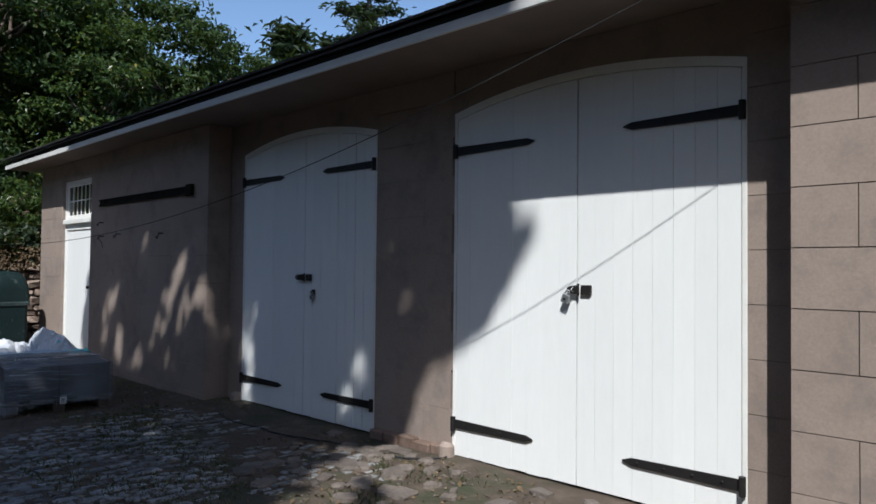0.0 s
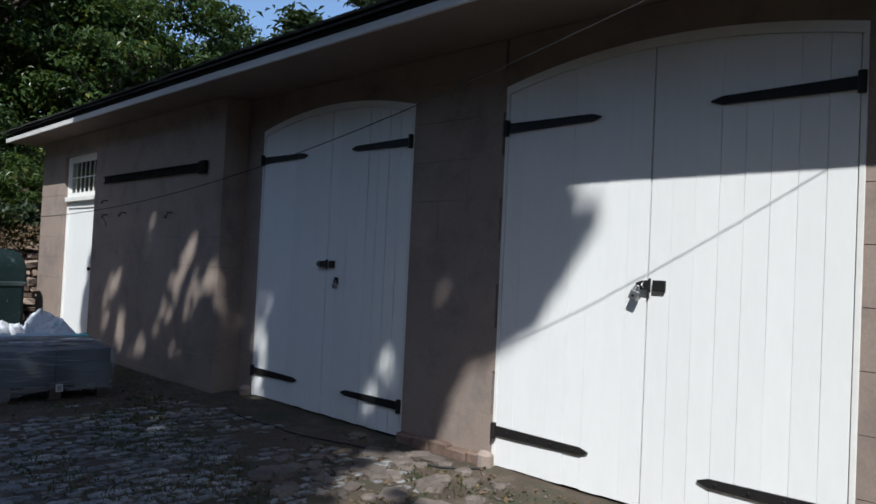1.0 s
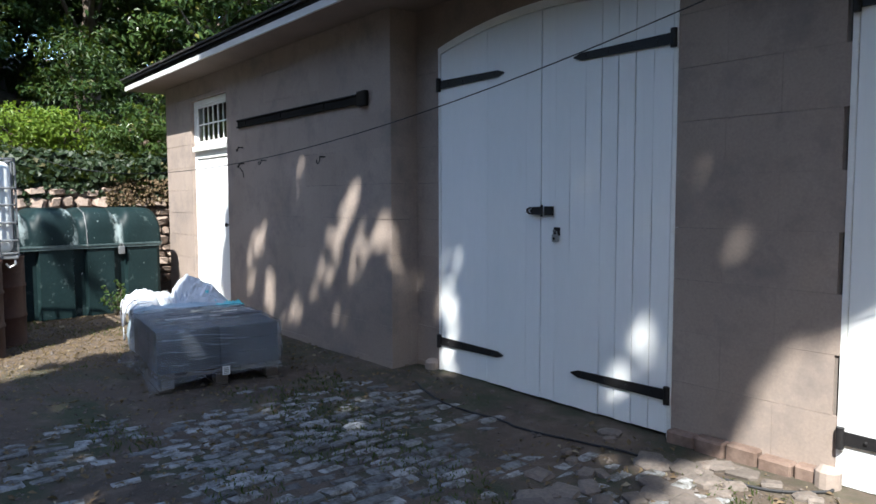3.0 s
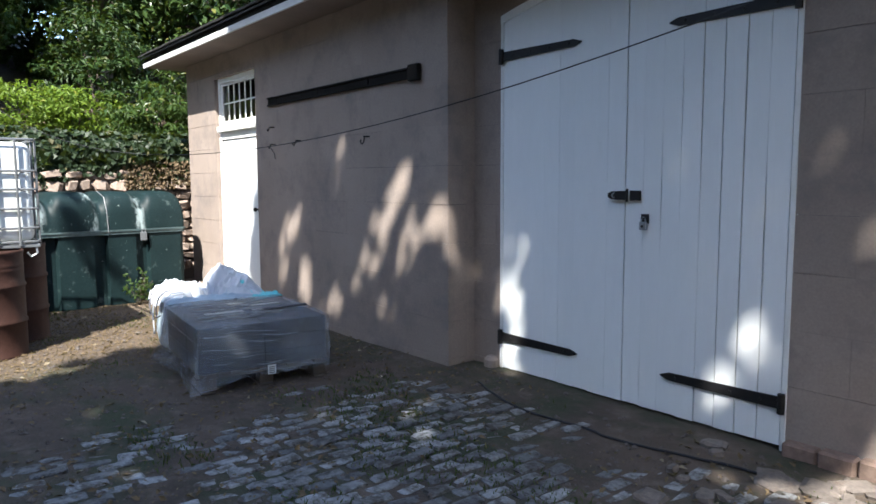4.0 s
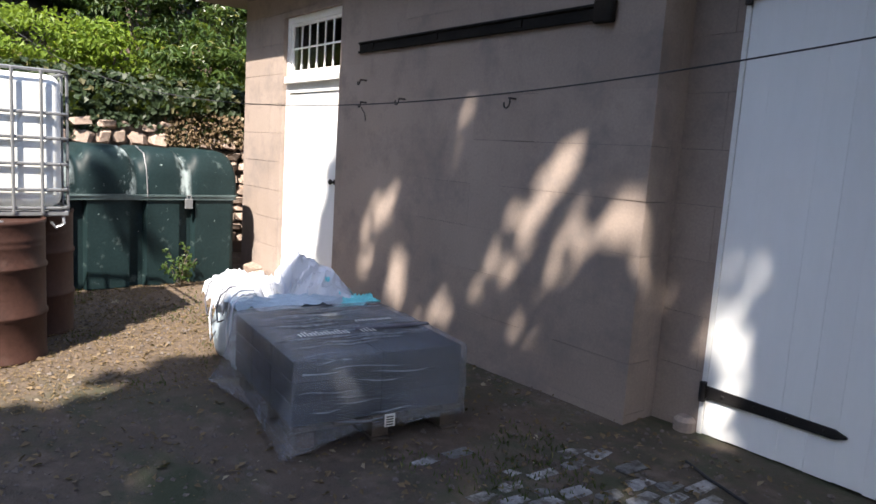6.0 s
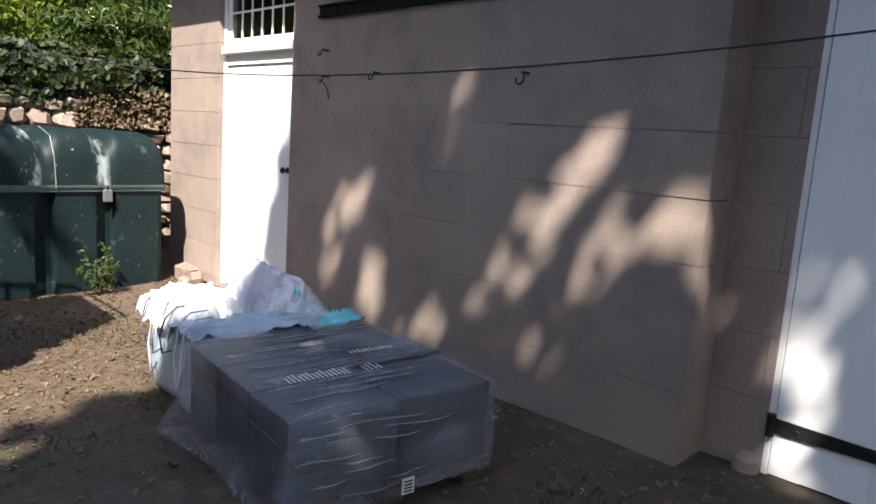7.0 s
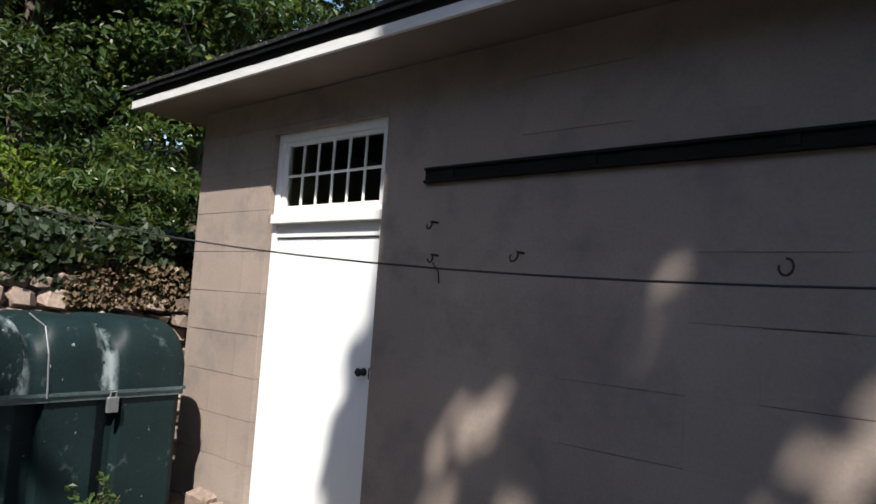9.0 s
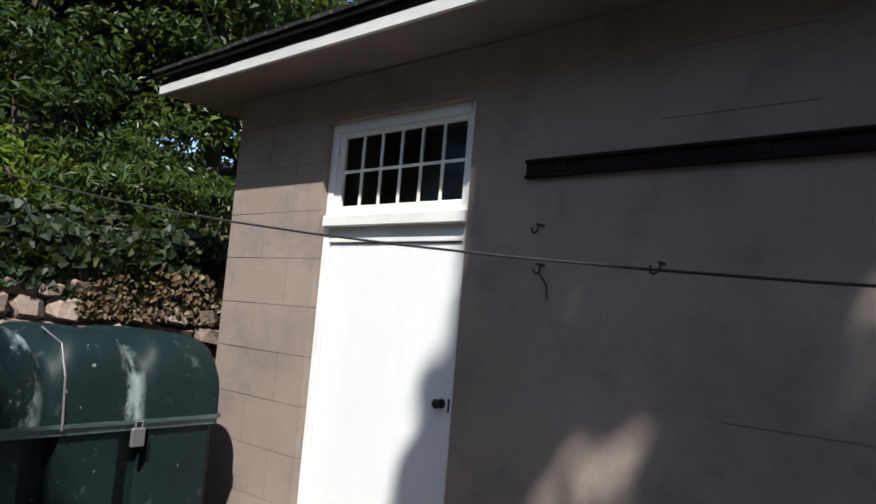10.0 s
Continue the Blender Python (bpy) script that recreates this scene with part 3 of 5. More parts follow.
hasp(-2.55, -2.37, 1.40, "black iron hasp closed across white plank doors")
padlock("padlock", -2.535, BAY_Y - 0.03, 1.385, 22, 1.1, "steel padlock hanging from the closed hasp")
hasp(-5.76, -5.52, 1.435, "black iron hasp unlocked on white plank doors")
padlock("padlock", -5.49, BAY_Y - 0.012, 1.29, 0, 0.95, "dull steel padlock hanging on a staple below the hasp")
ob = thing("staple_plate", pose(-5.49, BAY_Y - 0.002, 1.27), "black iron staple plate screwed to the plank door", "door fitting")
part("plate", solid(-0.03, 0.03, -0.006, 0, -0.01, 0.05, 0.003), M_IRON, ob)
part("loop", tube_bm([(-0.012, -0.006, 0.03), (-0.012, -0.03, 0.025), (0.012, -0.03, 0.025), (0.012, -0.006, 0.03)], 0.004, 6), M_IRON, ob)

# ---- single door with a barred fanlight ----
DY = LEFT_Y + 0.045
door = thing("door_1", pose(0, 0, 0), "flush white painted door under a small-paned fanlight, closed", "door", kind="structure")
part("panel", solid(DOOR_X0 + 0.065, DOOR_X1 - 0.06, DY + 0.02, DY + 0.06, 0.07, 2.07, 0.004), M_WHITE, door)
for x0, x1 in ((DOOR_X0, DOOR_X0 + 0.06), (DOOR_X1 - 0.055, DOOR_X1)):
    part("jamb", solid(x0 + 0.001, x1 - 0.001, DY, DY + 0.1, 0.02, DOOR_TOP - 0.001, 0.004), M_TRIM, door)
part("head", solid(DOOR_X0 + 0.061, DOOR_X1 - 0.056, DY, DY + 0.1, DOOR_TOP - 0.065, DOOR_TOP, 0.004), M_TRIM, door)
bm = solid(DOOR_X0 + 0.061, DOOR_X1 - 0.056, DY + 0.004, DY + 0.045, 2.075, 2.275, 0.004)
box(bm, DOOR_X0 + 0.03, DOOR_X1 - 0.02, DY - 0.045, DY + 0.003, 2.17, 2.24, 0.006)
part("transom_bar", bm, M_TRIM, door, "white transom bar with a projecting drip sill")
part("threshold", solid(DOOR_X0, DOOR_X1, LEFT_Y - 0.04, DY + 0.12, -0.02, 0.065, 0.008), M_FLAG, door, "worn stone doorstep")
knob = part("knob", bmesh.new(), M_IRON, door, "round black door knob")
kb = bmesh.new()
lathe(kb, [(0.026, 0), (0.026, 0.006), (0.01, 0.01), (0.01, 0.03), (0.024, 0.04), (0.027, 0.052), (0.018, 0.064), (0.004, 0.067)], 16)
bmesh.ops.transform(kb, matrix=pose(-10.68, DY + 0.02, 1.21, 90, 0, 0), verts=kb.verts)
kb.to_mesh(knob.data)
kb.free()
bm = bmesh.new()
panel(bm, [(-10.635, 1.17), (-10.617, 1.17), (-10.617, 1.24), (-10.635, 1.24)], DY + 0.012, DY + 0.019)
part("keyplate", bm, M_IRON, door)
WX0, WX1, WZ0, WZ1 = DOOR_X0 + 0.062, DOOR_X1 - 0.058, 2.276, DOOR_TOP - 0.066
win = thing("window_1", pose(0, 0, 0), "white fanlight of twelve small dark panes", "window", kind="structure")
for x0, x1, z0, z1 in ((WX0, WX0 + 0.055, WZ0, WZ1), (WX1 - 0.035, WX1, WZ0, WZ1), (WX0 + 0.056, WX1 - 0.036, WZ0, WZ0 + 0.03), (WX0 + 0.056, WX1 - 0.036, WZ1 - 0.03, WZ1)):
    part("window_frame", solid(x0, x1, DY + 0.012, DY + 0.042, z0, z1, 0.004), M_TRIM, win)
ix0, ix1, iz0, iz1 = WX0 + 0.056, WX1 - 0.036, WZ0 + 0.031, WZ1 - 0.031
cw, ch = (ix1 - ix0) / 6, (iz1 - iz0) / 2
for k in range(1, 6):
    part("muntin", solid(ix0 + k * cw - 0.009, ix0 + k * cw + 0.009, DY + 0.018, DY + 0.036, iz0, iz1, 0.003), M_TRIM, win)
part("crossbar", solid(ix0, ix1, DY + 0.02, DY + 0.036, iz0 + ch - 0.009, iz0 + ch + 0.009, 0.003), M_TRIM, win)
for k in range(6):
    for j in range(2):
        p = part("pane", solid(ix0 + k * cw + 0.009, ix0 + (k + 1) * cw - 0.009, DY + 0.03, DY + 0.034, iz0 + j * ch + 0.009, iz0 + (j + 1) * ch - 0.009), M_GLASS, win)

# ---- rail, hooks and cables on the walls ----
rail = thing("sliding_rail", pose(0, 0, 0), "heavy blackened steel rail bolted along the block wall", "wall rail")
for z0, z1, out in ((2.445, 2.462, 0.03), (2.388, 2.444, 0.014), (2.370, 2.387, 0.03)):
    part("channel" if out < 0.02 else "flange", solid(-10.20, -7.43, LEFT_Y - out, LEFT_Y - 0.002, z0, z1, 0.003), M_BEAM, rail)
part("end_stop", solid(-7.56, -7.42, LEFT_Y - 0.05, LEFT_Y - 0.003, 2.345, 2.48, 0.012, 2), M_BEAM, rail)
for x in (-10.0, -9.1, -8.2):
    part("bracket", solid(x - 0.03, x + 0.03, LEFT_Y - 0.028, LEFT_Y - 0.0145, 2.39, 2.442, 0.004), M_BEAM, rail)


def wall_hook(x, z, size, tail=0.0, turn=0):
    ob = thing("wall_hook", pose(x, LEFT_Y, z, 0, turn, 0), "small rusty iron hook in the block wall", "hook", "wall hooks")
    part("shank", tube_bm([(0, 0.03, 0), (0, -0.04, 0), (0, -0.06, 0)], 0.007, 6), M_IRON, ob)
    pts = [(size * math.sin(a) * 0.8, -0.06 - 0.02 * math.sin(a / 2), -size + size * math.cos(a)) for a in (1.55 * math.pi * k / 10 for k in range(11))]
    part("ring", tube_bm(pts, 0.0055, 6), M_IRON, ob)
    if tail:
        part("wire", tube_bm([(0, -0.06, -size * 2), (0.012, -0.04, -size * 2 - tail * 0.5), (-0.01, -0.03, -size * 2 - tail)], 0.004, 6), M_IRON, ob)


wall_hook(-10.085, 2.135, 0.022)
wall_hook(-10.07, 1.945, 0.024, 0.12, -20)
wall_hook(-9.48, 1.96, 0.026, 0.0, 20)
wall_hook(-8.2, 1.935, 0.034)

cable = thing("overhead_cable", pose(0, 0, 0), "thin black cable sagging across the front of the garage", "cable")
pts = []
for k in range(61):
    x = -15.5 + 14.4 * k / 60
    d = x + 8
    pts.append((x, 3.467 + 0.15556 * x + 0.024 * max(0.0, x + 3.0) ** 2, 1.7387 - 0.00284 * d + 0.031109 * d * d - 0.000388 * d ** 3))
pts.append((-0.97, 3.405, 3.13))
part("wire", tube_bm(pts, 0.0027, 6), M_CABLE, cable)
lead = thing("ground_cable", pose(0, 0, 0), "black rubber cable lying on the earth before the doors", "cable")
way = [(-6.6, 3.72), (-6.07, 3.55), (-5.5, 3.60), (-5.3, 3.59), (-4.7, 3.725), (-4.3, 3.74), (-4.02, 3.77), (-3.77, 3.83), (-3.62, 3.98), (-3.6, 4.04)]
pts = []
for k in range(len(way) - 1):
    for j in range(5):
        f = j / 5
        p0, p1, p2, p3 = (np.array(way[max(0, min(len(way) - 1, k + i))]) for i in (-1, 0, 1, 2))
        q = 0.5 * (2 * p1 + (p2 - p0) * f + (2 * p0 - 5 * p1 + 4 * p2 - p3) * f * f + (3 * p1 - p0 - 3 * p2 + p3) * f ** 3)
        pts.append((q[0], q[1], ground_z(q[0], q[1]) + 0.01))
part("wire", tube_bm(pts, 0.008, 6), M_CABLE, lead)

# plinth bricks along the foot of the pier
pier_foot = thing("plinth", pose(0, 0, 0), "crumbling brick plinth at the foot of the pier", "plinth", kind="structure")
for k in range(5):
    x = -4.56 + k * 0.188
    bm = solid(x, x + 0.18, BAY_Y - 0.07 - 0.01 * (k % 2), BAY_Y + 0.02, -0.02, 0.125 + 0.008 * (k % 3), 0.012)
    part("brick", bm, M_BRICK, pier_foot)
part("corner_stone", tube_bm([(-3.645, BAY_Y - 0.05, -0.02), (-3.645, BAY_Y - 0.05, 0.14), (-3.645, BAY_Y - 0.04, 0.165)], 0.06, 12, [0.065, 0.062, 0.04]), M_RENDER, pier_foot)
part("corner_stone", tube_bm([(-6.86, BAY_Y - 0.03, -0.02), (-6.86, BAY_Y - 0.03, 0.12), (-6.86, BAY_Y - 0.03, 0.145)], 0.06, 12, [0.065, 0.062, 0.04]), M_RENDER, pier_foot)


# ---- wrapped stack on a pallet ----
stack = thing("wrapped_pallet", pose(-7.72, 2.05, 0.035, 0, 0, -7), "low stack of dark packs under cloudy polythene on a pallet", "pallet load")
# local axes: x runs away from its front (to minus x in the yard), y along the front
SL, SW, SH = 1.08, 1.0, 0.47
PZ = 0.125
for k in range(5):
    y = 0.02 + k * 0.215
    part("deck_board", solid(-SL + 0.03, -0.01, y, y + 0.12, PZ - 0.022, PZ, 0.003), M_WOOD, stack)
for x in (-SL + 0.08, -SL / 2, -0.09):
    for y in (0.04, 0.46, 0.88):
        part("pallet_block", solid(x - 0.06, x + 0.06, y, y + 0.1, 0.0, PZ - 0.043, 0.003), M_WOOD, stack)
for y in (0.02, 0.45, 0.88):
    part("bottom_board", solid(-SL + 0.02, -0.005, y, y + 0.1, -0.018, -0.001, 0.003), M_WOOD, stack)
for x in (-0.09, -SL / 2, -SL + 0.06):
    part("stringer_board", solid(x - 0.05, x + 0.05, 0.0, 0.99, PZ - 0.042, PZ - 0.024, 0.003), M_WOOD, stack)
g = random.Random(4)
for j in range(3):
    z0 = PZ + 0.002 + j * 0.112
    for a in range(3):
        for b in range(2):
            x0, y0 = -SL + 0.02 + a * 0.349, 0.012 + b * 0.488
            part("pack", solid(x0, x0 + 0.347 - g.uniform(0, 0.004), y0, y0 + 0.486 - g.uniform(0, 0.004), z0, z0 + 0.111, 0.004), M_PACK, stack)


def film_mesh():
    """Wrinkled film over the stack: a skirted sheet, drawn tight over the top, flaring to the ground at one corner."""
    bm = bmesh.new()
    ring_n = 200
    rings = []
    for lev in range(31):
        ring = []
        for k in range(ring_n):
            u = k / ring_n * 4
            s, f = int(u), u - int(u)
            corner = [(0, 0), (0, SW), (-SL, SW), (-SL, 0)]
            p, q = Vector(corner[s]), Vector(corner[(s + 1) % 4])
            pt = p.lerp(q, f)
            mid = Vector((-SL / 2, SW / 2))
            if lev <= 10:
                low = 0.015 + 0.06 * max(0.0, min(1.0, (pt.y - 0.06) / 0.25)) * (1 if pt.x > -SL + 0.2 else 0)
                z = low + (SH - low) * lev / 10
                grow = 1.0 + 0.012 * (1 - lev / 10)
                flare = max(0, 1 - (pt - Vector((0, 0))).length / 0.5) * (1 - lev / 10) ** 2 * 0.12
                flare += max(0, 1 - (pt - Vector((-SL, 0))).length / 0.4) * (1 - lev / 10) ** 2 * 0.2
                pt = mid + (pt - mid) * (grow + flare)
                wr = 0.016 * rough_n((pt.x * 3, pt.y * 3, z * 9)) + 0.01 * rough_n((pt.x * 11, pt.y * 11, z * 3))
                d = (pt - mid).normalized()
                pt = pt + d * max(0.002, wr + 0.006)
                if lev == 10:
                    z += 0.012 * rough_n((pt.x * 6, pt.y * 6, 2))
                elif 3 <= lev <= 4:
                    pt = pt + d * 0.008
            else:
                sh = 1 - (lev - 10) / 20.3
                pt = mid + (pt - mid) * (sh * 0.985)
                z = SH + 0.006 + 0.02 * abs(rough_n((pt.x * 9, pt.y * 1.6, 5))) + 0.014 * abs(rough_n((pt.x * 2.5, pt.y * 9, 8))) + 0.016 * abs(rough_n((pt.x * 2, pt.y * 2, 1)))
            ring.append(bm.verts.new((pt.x, pt.y, z)))
        rings.append(ring)
    for a, b in zip(rings, rings[1:]):
        for k in range(ring_n):
            bm.faces.new((a[k], a[(k + 1) % ring_n], b[(k + 1) % ring_n], b[k]))
    bm.faces.new(rings[-1])
    return bm


part("film", film_mesh(), M_FILM, stack, "cloudy grey polythene film, wrinkled", smooth=True)
part("batten", solid(-0.4, -0.36, 0.5, 0.97, SH + 0.024, SH + 0.036, 0.003), M_STRAP, stack, "dark strip lying under the film")
lab = part("label", solid(0.032, 0.035, 0.5, 0.56, 0.075, 0.145), M_LABEL, stack, "small white paper tag with printed bars")
bm = bmesh.new()
for k in range(4):
    box(bm, 0.0352, 0.0362, 0.509, 0.551, 0.084 + k * 0.014, 0.091 + k * 0.014)
part("print", bm, M_IRON, lab)

for bar_x, y0, n, step, size in ((-0.27, 0.14, 14, 0.021, 0.085), (-0.27, 0.5, 4, 0.024, 0.08), (-0.5, 0.56, 11, 0.022, 0.04)):
    bm = bmesh.new()
    for k in range(n):
        y = y0 + k * step
        box(bm, bar_x - size * (0.7 + 0.3 * (k % 3) / 2), bar_x, y, y + 0.006, SH + 0.04, SH + 0.042)
    part("print", bm, M_LABEL, stack, "row of white printed bars on the film")

# thin pale rods across the top, standing in for highlights on the film's folds
g = random.Random(31)
for k in range(15):
    x, y0 = -0.1 - 0.062 * k + g.uniform(-0.02, 0.02), g.uniform(0.02, 0.4)
    y1 = min(0.97, y0 + g.uniform(0.3, 0.7))
    ys = [y0 + (y1 - y0) * i / 9 for i in range(10)]
    part("fold_highlight", tube_bm([(x + 0.02 * rough_n((x * 9, y * 3, 4)) - 0.03 * y, y, SH + 0.026 + 0.012 * rough_n((x * 4, y * 5, 6))) for y in ys], 0.004, 5, [0.001] + [g.uniform(0.002, 0.0065) for i in range(8)] + [0.001]), M_FOLD_GLINT, stack)
# and down the two faces that look into the yard
for k in range(9):
    z, y0 = 0.12 + 0.036 * k, g.uniform(0.03, 0.45)
    y1 = min(0.97, y0 + g.uniform(0.15, 0.5))
    part("fold_highlight", tube_bm([(0.012 + 0.006 * rough_n((y * 6, z * 9, 2)), y0 + (y1 - y0) * i / 7, z + 0.03 * rough_n((y0 + i * 0.2, z * 5, 3))) for i, y in enumerate([y0] * 8)], 0.003, 5, [0.0008, 0.002, 0.003, 0.0035, 0.003, 0.0025, 0.002, 0.0008]), M_FOLD_GLINT, stack)

# ---- bulk bag behind the stack ----
bag = thing("bulk_bag", pose(-9.32, 2.80, 0.03, 0, 0, -7), "half-full white and pale blue woven bulk bag, crumpled and slumped", "bulk bag")
bm = bmesh.new()
rings = []
for lev in range(13):
    f = lev / 12
    z = 0.44 * f
    ring = []
    for k in range(72):
        a = 2 * math.pi * k / 72
        c, s = math.cos(a), math.sin(a)
        r = 0.45 / (abs(c) ** 5 + abs(s) ** 5) ** 0.2
        r *= 1 + 0.06 * math.sin(math.pi * f) - 0.06 * f + 0.05 * rough_n((c * 2, s * 2, f * 2)) + 0.025 * rough_n((c * 9, s * 9, f * 2)) + 0.02 * f * f * math.sin(46 * a + 3 * rough_n((c * 2, s * 2, 0)))
        ring.append(bm.verts.new((r * c, r * s, z + 0.03 * f * rough_n((c * 3, s * 3, 4)))))
    rings.append(ring)
for a, b in zip(rings, rings[1:]):
    for k in range(72):
        bm.faces.new((a[k], a[(k + 1) % 72], b[(k + 1) % 72], b[k]))
bm.faces.new(rings[0][::-1])
part("side", bm, M_BAGSIDE, bag, "pale blue woven bag sides", smooth=True)
def ridged(p):
    return 1 - min(1.0, abs(rough_n(p)) * 3.0)


def bag_top(u, v):
    """Height of the slack top: u towards the stack, v towards the wall; folds gather at one pinch."""
    wu, wv = u + 0.25 * rough_n((u * 1.6, v * 1.6, 7)), v + 0.25 * rough_n((u * 1.6, v * 1.6, 9))
    hem = 0.36 + 0.14 * rough_n((v * 2.4, 1.0, 3)) + 0.3 * max(0.0, min(1.0, (v - 0.1) * 2.5)) - 0.25 * max(0.0, v - 0.55)
    if u > hem:
        crease = ridged((wu * 5.5, wv * 0.7, 21)) ** 3
        z = 0.44 + 0.035 * crease + 0.02 * ridged((wu * 9 + wv, wv * 1.2, 25)) ** 2 - 0.03 * max(0, u - 0.75)
        return z, False
    z = 0.485 + 0.15 * math.exp(-((wv - 0.3) / 0.34) ** 2 - ((wu + 0.05) / 0.5) ** 2)
    z += 0.085 * math.exp(-math.hypot((u + 0.25) * 1.1, v - 0.22) / 0.17)
    z += 0.09 * math.exp(-((wv + 0.68) / 0.3) ** 2 - ((wu + 0.1) / 0.6) ** 2)
    du, dv = u - 0.3, v + 0.12
    d, ang = math.hypot(du, dv), math.atan2(dv, du)
    pleat = 1 - abs(math.sin(6 * ang + 2.5 * rough_n((u * 2, v * 2, 31))))
    z += (0.1 * pleat ** 2 - 0.05) * math.exp(-((d - 0.22) / 0.3) ** 2) - 0.07 * math.exp(-(d / 0.1) ** 2)
    z += 0.045 * ridged((wu * 1.9, wv * 1.3, 1)) ** 3 + 0.025 * ridged((wu * 2.4 + wv * 2.0, wv * 3.4, 5)) ** 4
    z -= 0.045 * ridged((wu * 2.6, wv * 2.0, 15)) ** 3 + 0.012 * ridged((wu * 9 + wv * 4, wv * 7, 18)) ** 2
    z -= 0.13 * max(0.0, (max(abs(u), abs(v)) - 0.85) / 0.15) ** 2 + 0.14 * max(0.0, v - 0.65) / 0.35
    z -= 0.05 * max(0.0, 1 - (hem - u) / 0.09)
    return z, True


N = 150
spots, slack = [], []
for i in range(N + 1):
    for j in range(N + 1):
        u, v = i / N * 2 - 1, j / N * 2 - 1
        z, cloth = bag_top(u, v)
        spots.append(Vector((u * 0.5 + 0.045 * rough_n((u * 3, v * 3, 11)), v * 0.5 + 0.045 * rough_n((u * 3, v * 3, 17)), z)))
        slack.append(cloth)


def top_patch(keep, lift=0.0):
    """The part of the slack top whose cells are kept, as a mesh."""
    bm = bmesh.new()
    made = {}
    for i in range(N):
        for j in range(N):
            if keep(i, j):
                q = (i * (N + 1) + j, (i + 1) * (N + 1) + j, (i + 1) * (N + 1) + j + 1, i * (N + 1) + j + 1)
                for k in q:
                    if k not in made:
                        made[k] = bm.verts.new(spots[k] + Vector((lift, 0, lift)))
                bm.faces.new([made[k] for k in q])
    return bm


part("crumpled_top", top_patch(lambda i, j: slack[i * (N + 1) + j]), M_BAG, bag, "crumpled white top of the bag", smooth=True)
part("flat_fold", top_patch(lambda i, j: not slack[i * (N + 1) + j]), M_BAGSIDE, bag, "pale blue woven flap drawn flat", smooth=True)
part("liner", top_patch(lambda i, j: i > 0.62 * N and j > 0.66 * N and rough_n((i * 0.06, j * 0.06, 40)) + 0.014 * (i + j - 1.62 * N) > 0, 0.006), M_CYAN, bag, "turquoise inner liner showing at the rim", smooth=True)
g = random.Random(9)
for k in range(6):
    y0 = -0.45 + g.uniform(-0.03, 0.03)
    x0 = -0.32 + k * 0.14
    drop = g.uniform(0.12, 0.42)
    part("lifting_strap", tube_bm([(x0, y0 + 0.12, 0.53), (x0 + 0.02, y0 + 0.02, 0.53), (x0 + 0.04, y0 - 0.045, 0.48), (x0 + g.uniform(0.02, 0.08), y0 - 0.07, 0.5 - drop * 0.6), (x0 + g.uniform(0.04, 0.14), y0 - 0.075, 0.5 - drop), (x0 + g.uniform(0.1, 0.2), y0 - 0.06, 0.5 - drop * 0.8)], 0.0055, 6), M_BAG if k % 3 else M_STRAP, bag)
# ---- water container on drums ----
DRUM = None
DRUM_PROFILE = [(0.0, 0.015), (0.275, 0.015), (0.28, 0.0), (0.292, 0.0), (0.292, 0.02), (0.286, 0.03), (0.286, 0.27), (0.297, 0.285), (0.297, 0.3), (0.286, 0.315), (0.286, 0.57), (0.297, 0.585), (0.297, 0.6),
                (0.286, 0.615), (0.286, 0.71), (0.289, 0.72), (0.286, 0.73), (0.286, 0.75), (0.289, 0.76), (0.286, 0.77), (0.286, 0.85), (0.292, 0.86), (0.292, 0.88), (0.28, 0.88), (0.275, 0.865)]
DRUM_PROFILE = [(r, z * 1.066) for r, z in DRUM_PROFILE]
for k, (x, y) in enumerate(((-10.1, 1.08), (-10.72, 1.36), (-10.1, 0.47), (-10.74, 0.7))):
    if DRUM is None:
        DRUM = thing("oil_drum", pose(x, y, 0.01), "rusty brown steel drum holding up a water container", "drum", "drums under the container")
        bm = bmesh.new()
        lathe(bm, DRUM_PROFILE[1:], 40)
        part("shell", bm, M_RUST, DRUM, smooth=True)
        bm = bmesh.new()
        lathe(bm, [(0.274, 0.915), (0.272, 0.924)], 40)
        part("lid", bm, M_RUST, DRUM)
        bm = bmesh.new()
        lathe(bm, [(0.03, 0.9235), (0.03, 0.932), (0.02, 0.935)], 12, (0.17, 0, 0))
        part("bung", bm, M_STEEL, DRUM)
    else:
        copy_thing(DRUM, pose(x, y, 0.01, 0, 0, 70 * k))

ibc = thing("water_container", pose(-10.14, 1.52, 0.95), "white plastic water container in a galvanised cage, on drums", "container")
# local: x from 0 back to -1.0, y from 0 to -1.2
CH = 0.975
part("tray", solid(-1.0, 0.0, -1.2, 0.0, 0.0, 0.035, 0.006), M_CAGE, ibc, "galvanised tray")
for y in (-1.13, -0.6, -0.07):
    part("runner", solid(-0.98, -0.02, y - 0.05, y + 0.05, 0.001, 0.05, 0.004), M_CAGE, ibc)
part("bottle", solid(-0.975, -0.025, -1.175, -0.025, 0.052, CH - 0.02, 0.085, 5), M_BOTTLE, ibc, "milky white plastic bottle", smooth=True)
bm = bmesh.new()
lathe(bm, [(0.085, CH - 0.025), (0.085, CH + 0.02), (0.075, CH + 0.03), (0.02, CH + 0.032)], 24, (-0.5, -0.6, 0))
part("cap", bm, M_RUST, ibc)
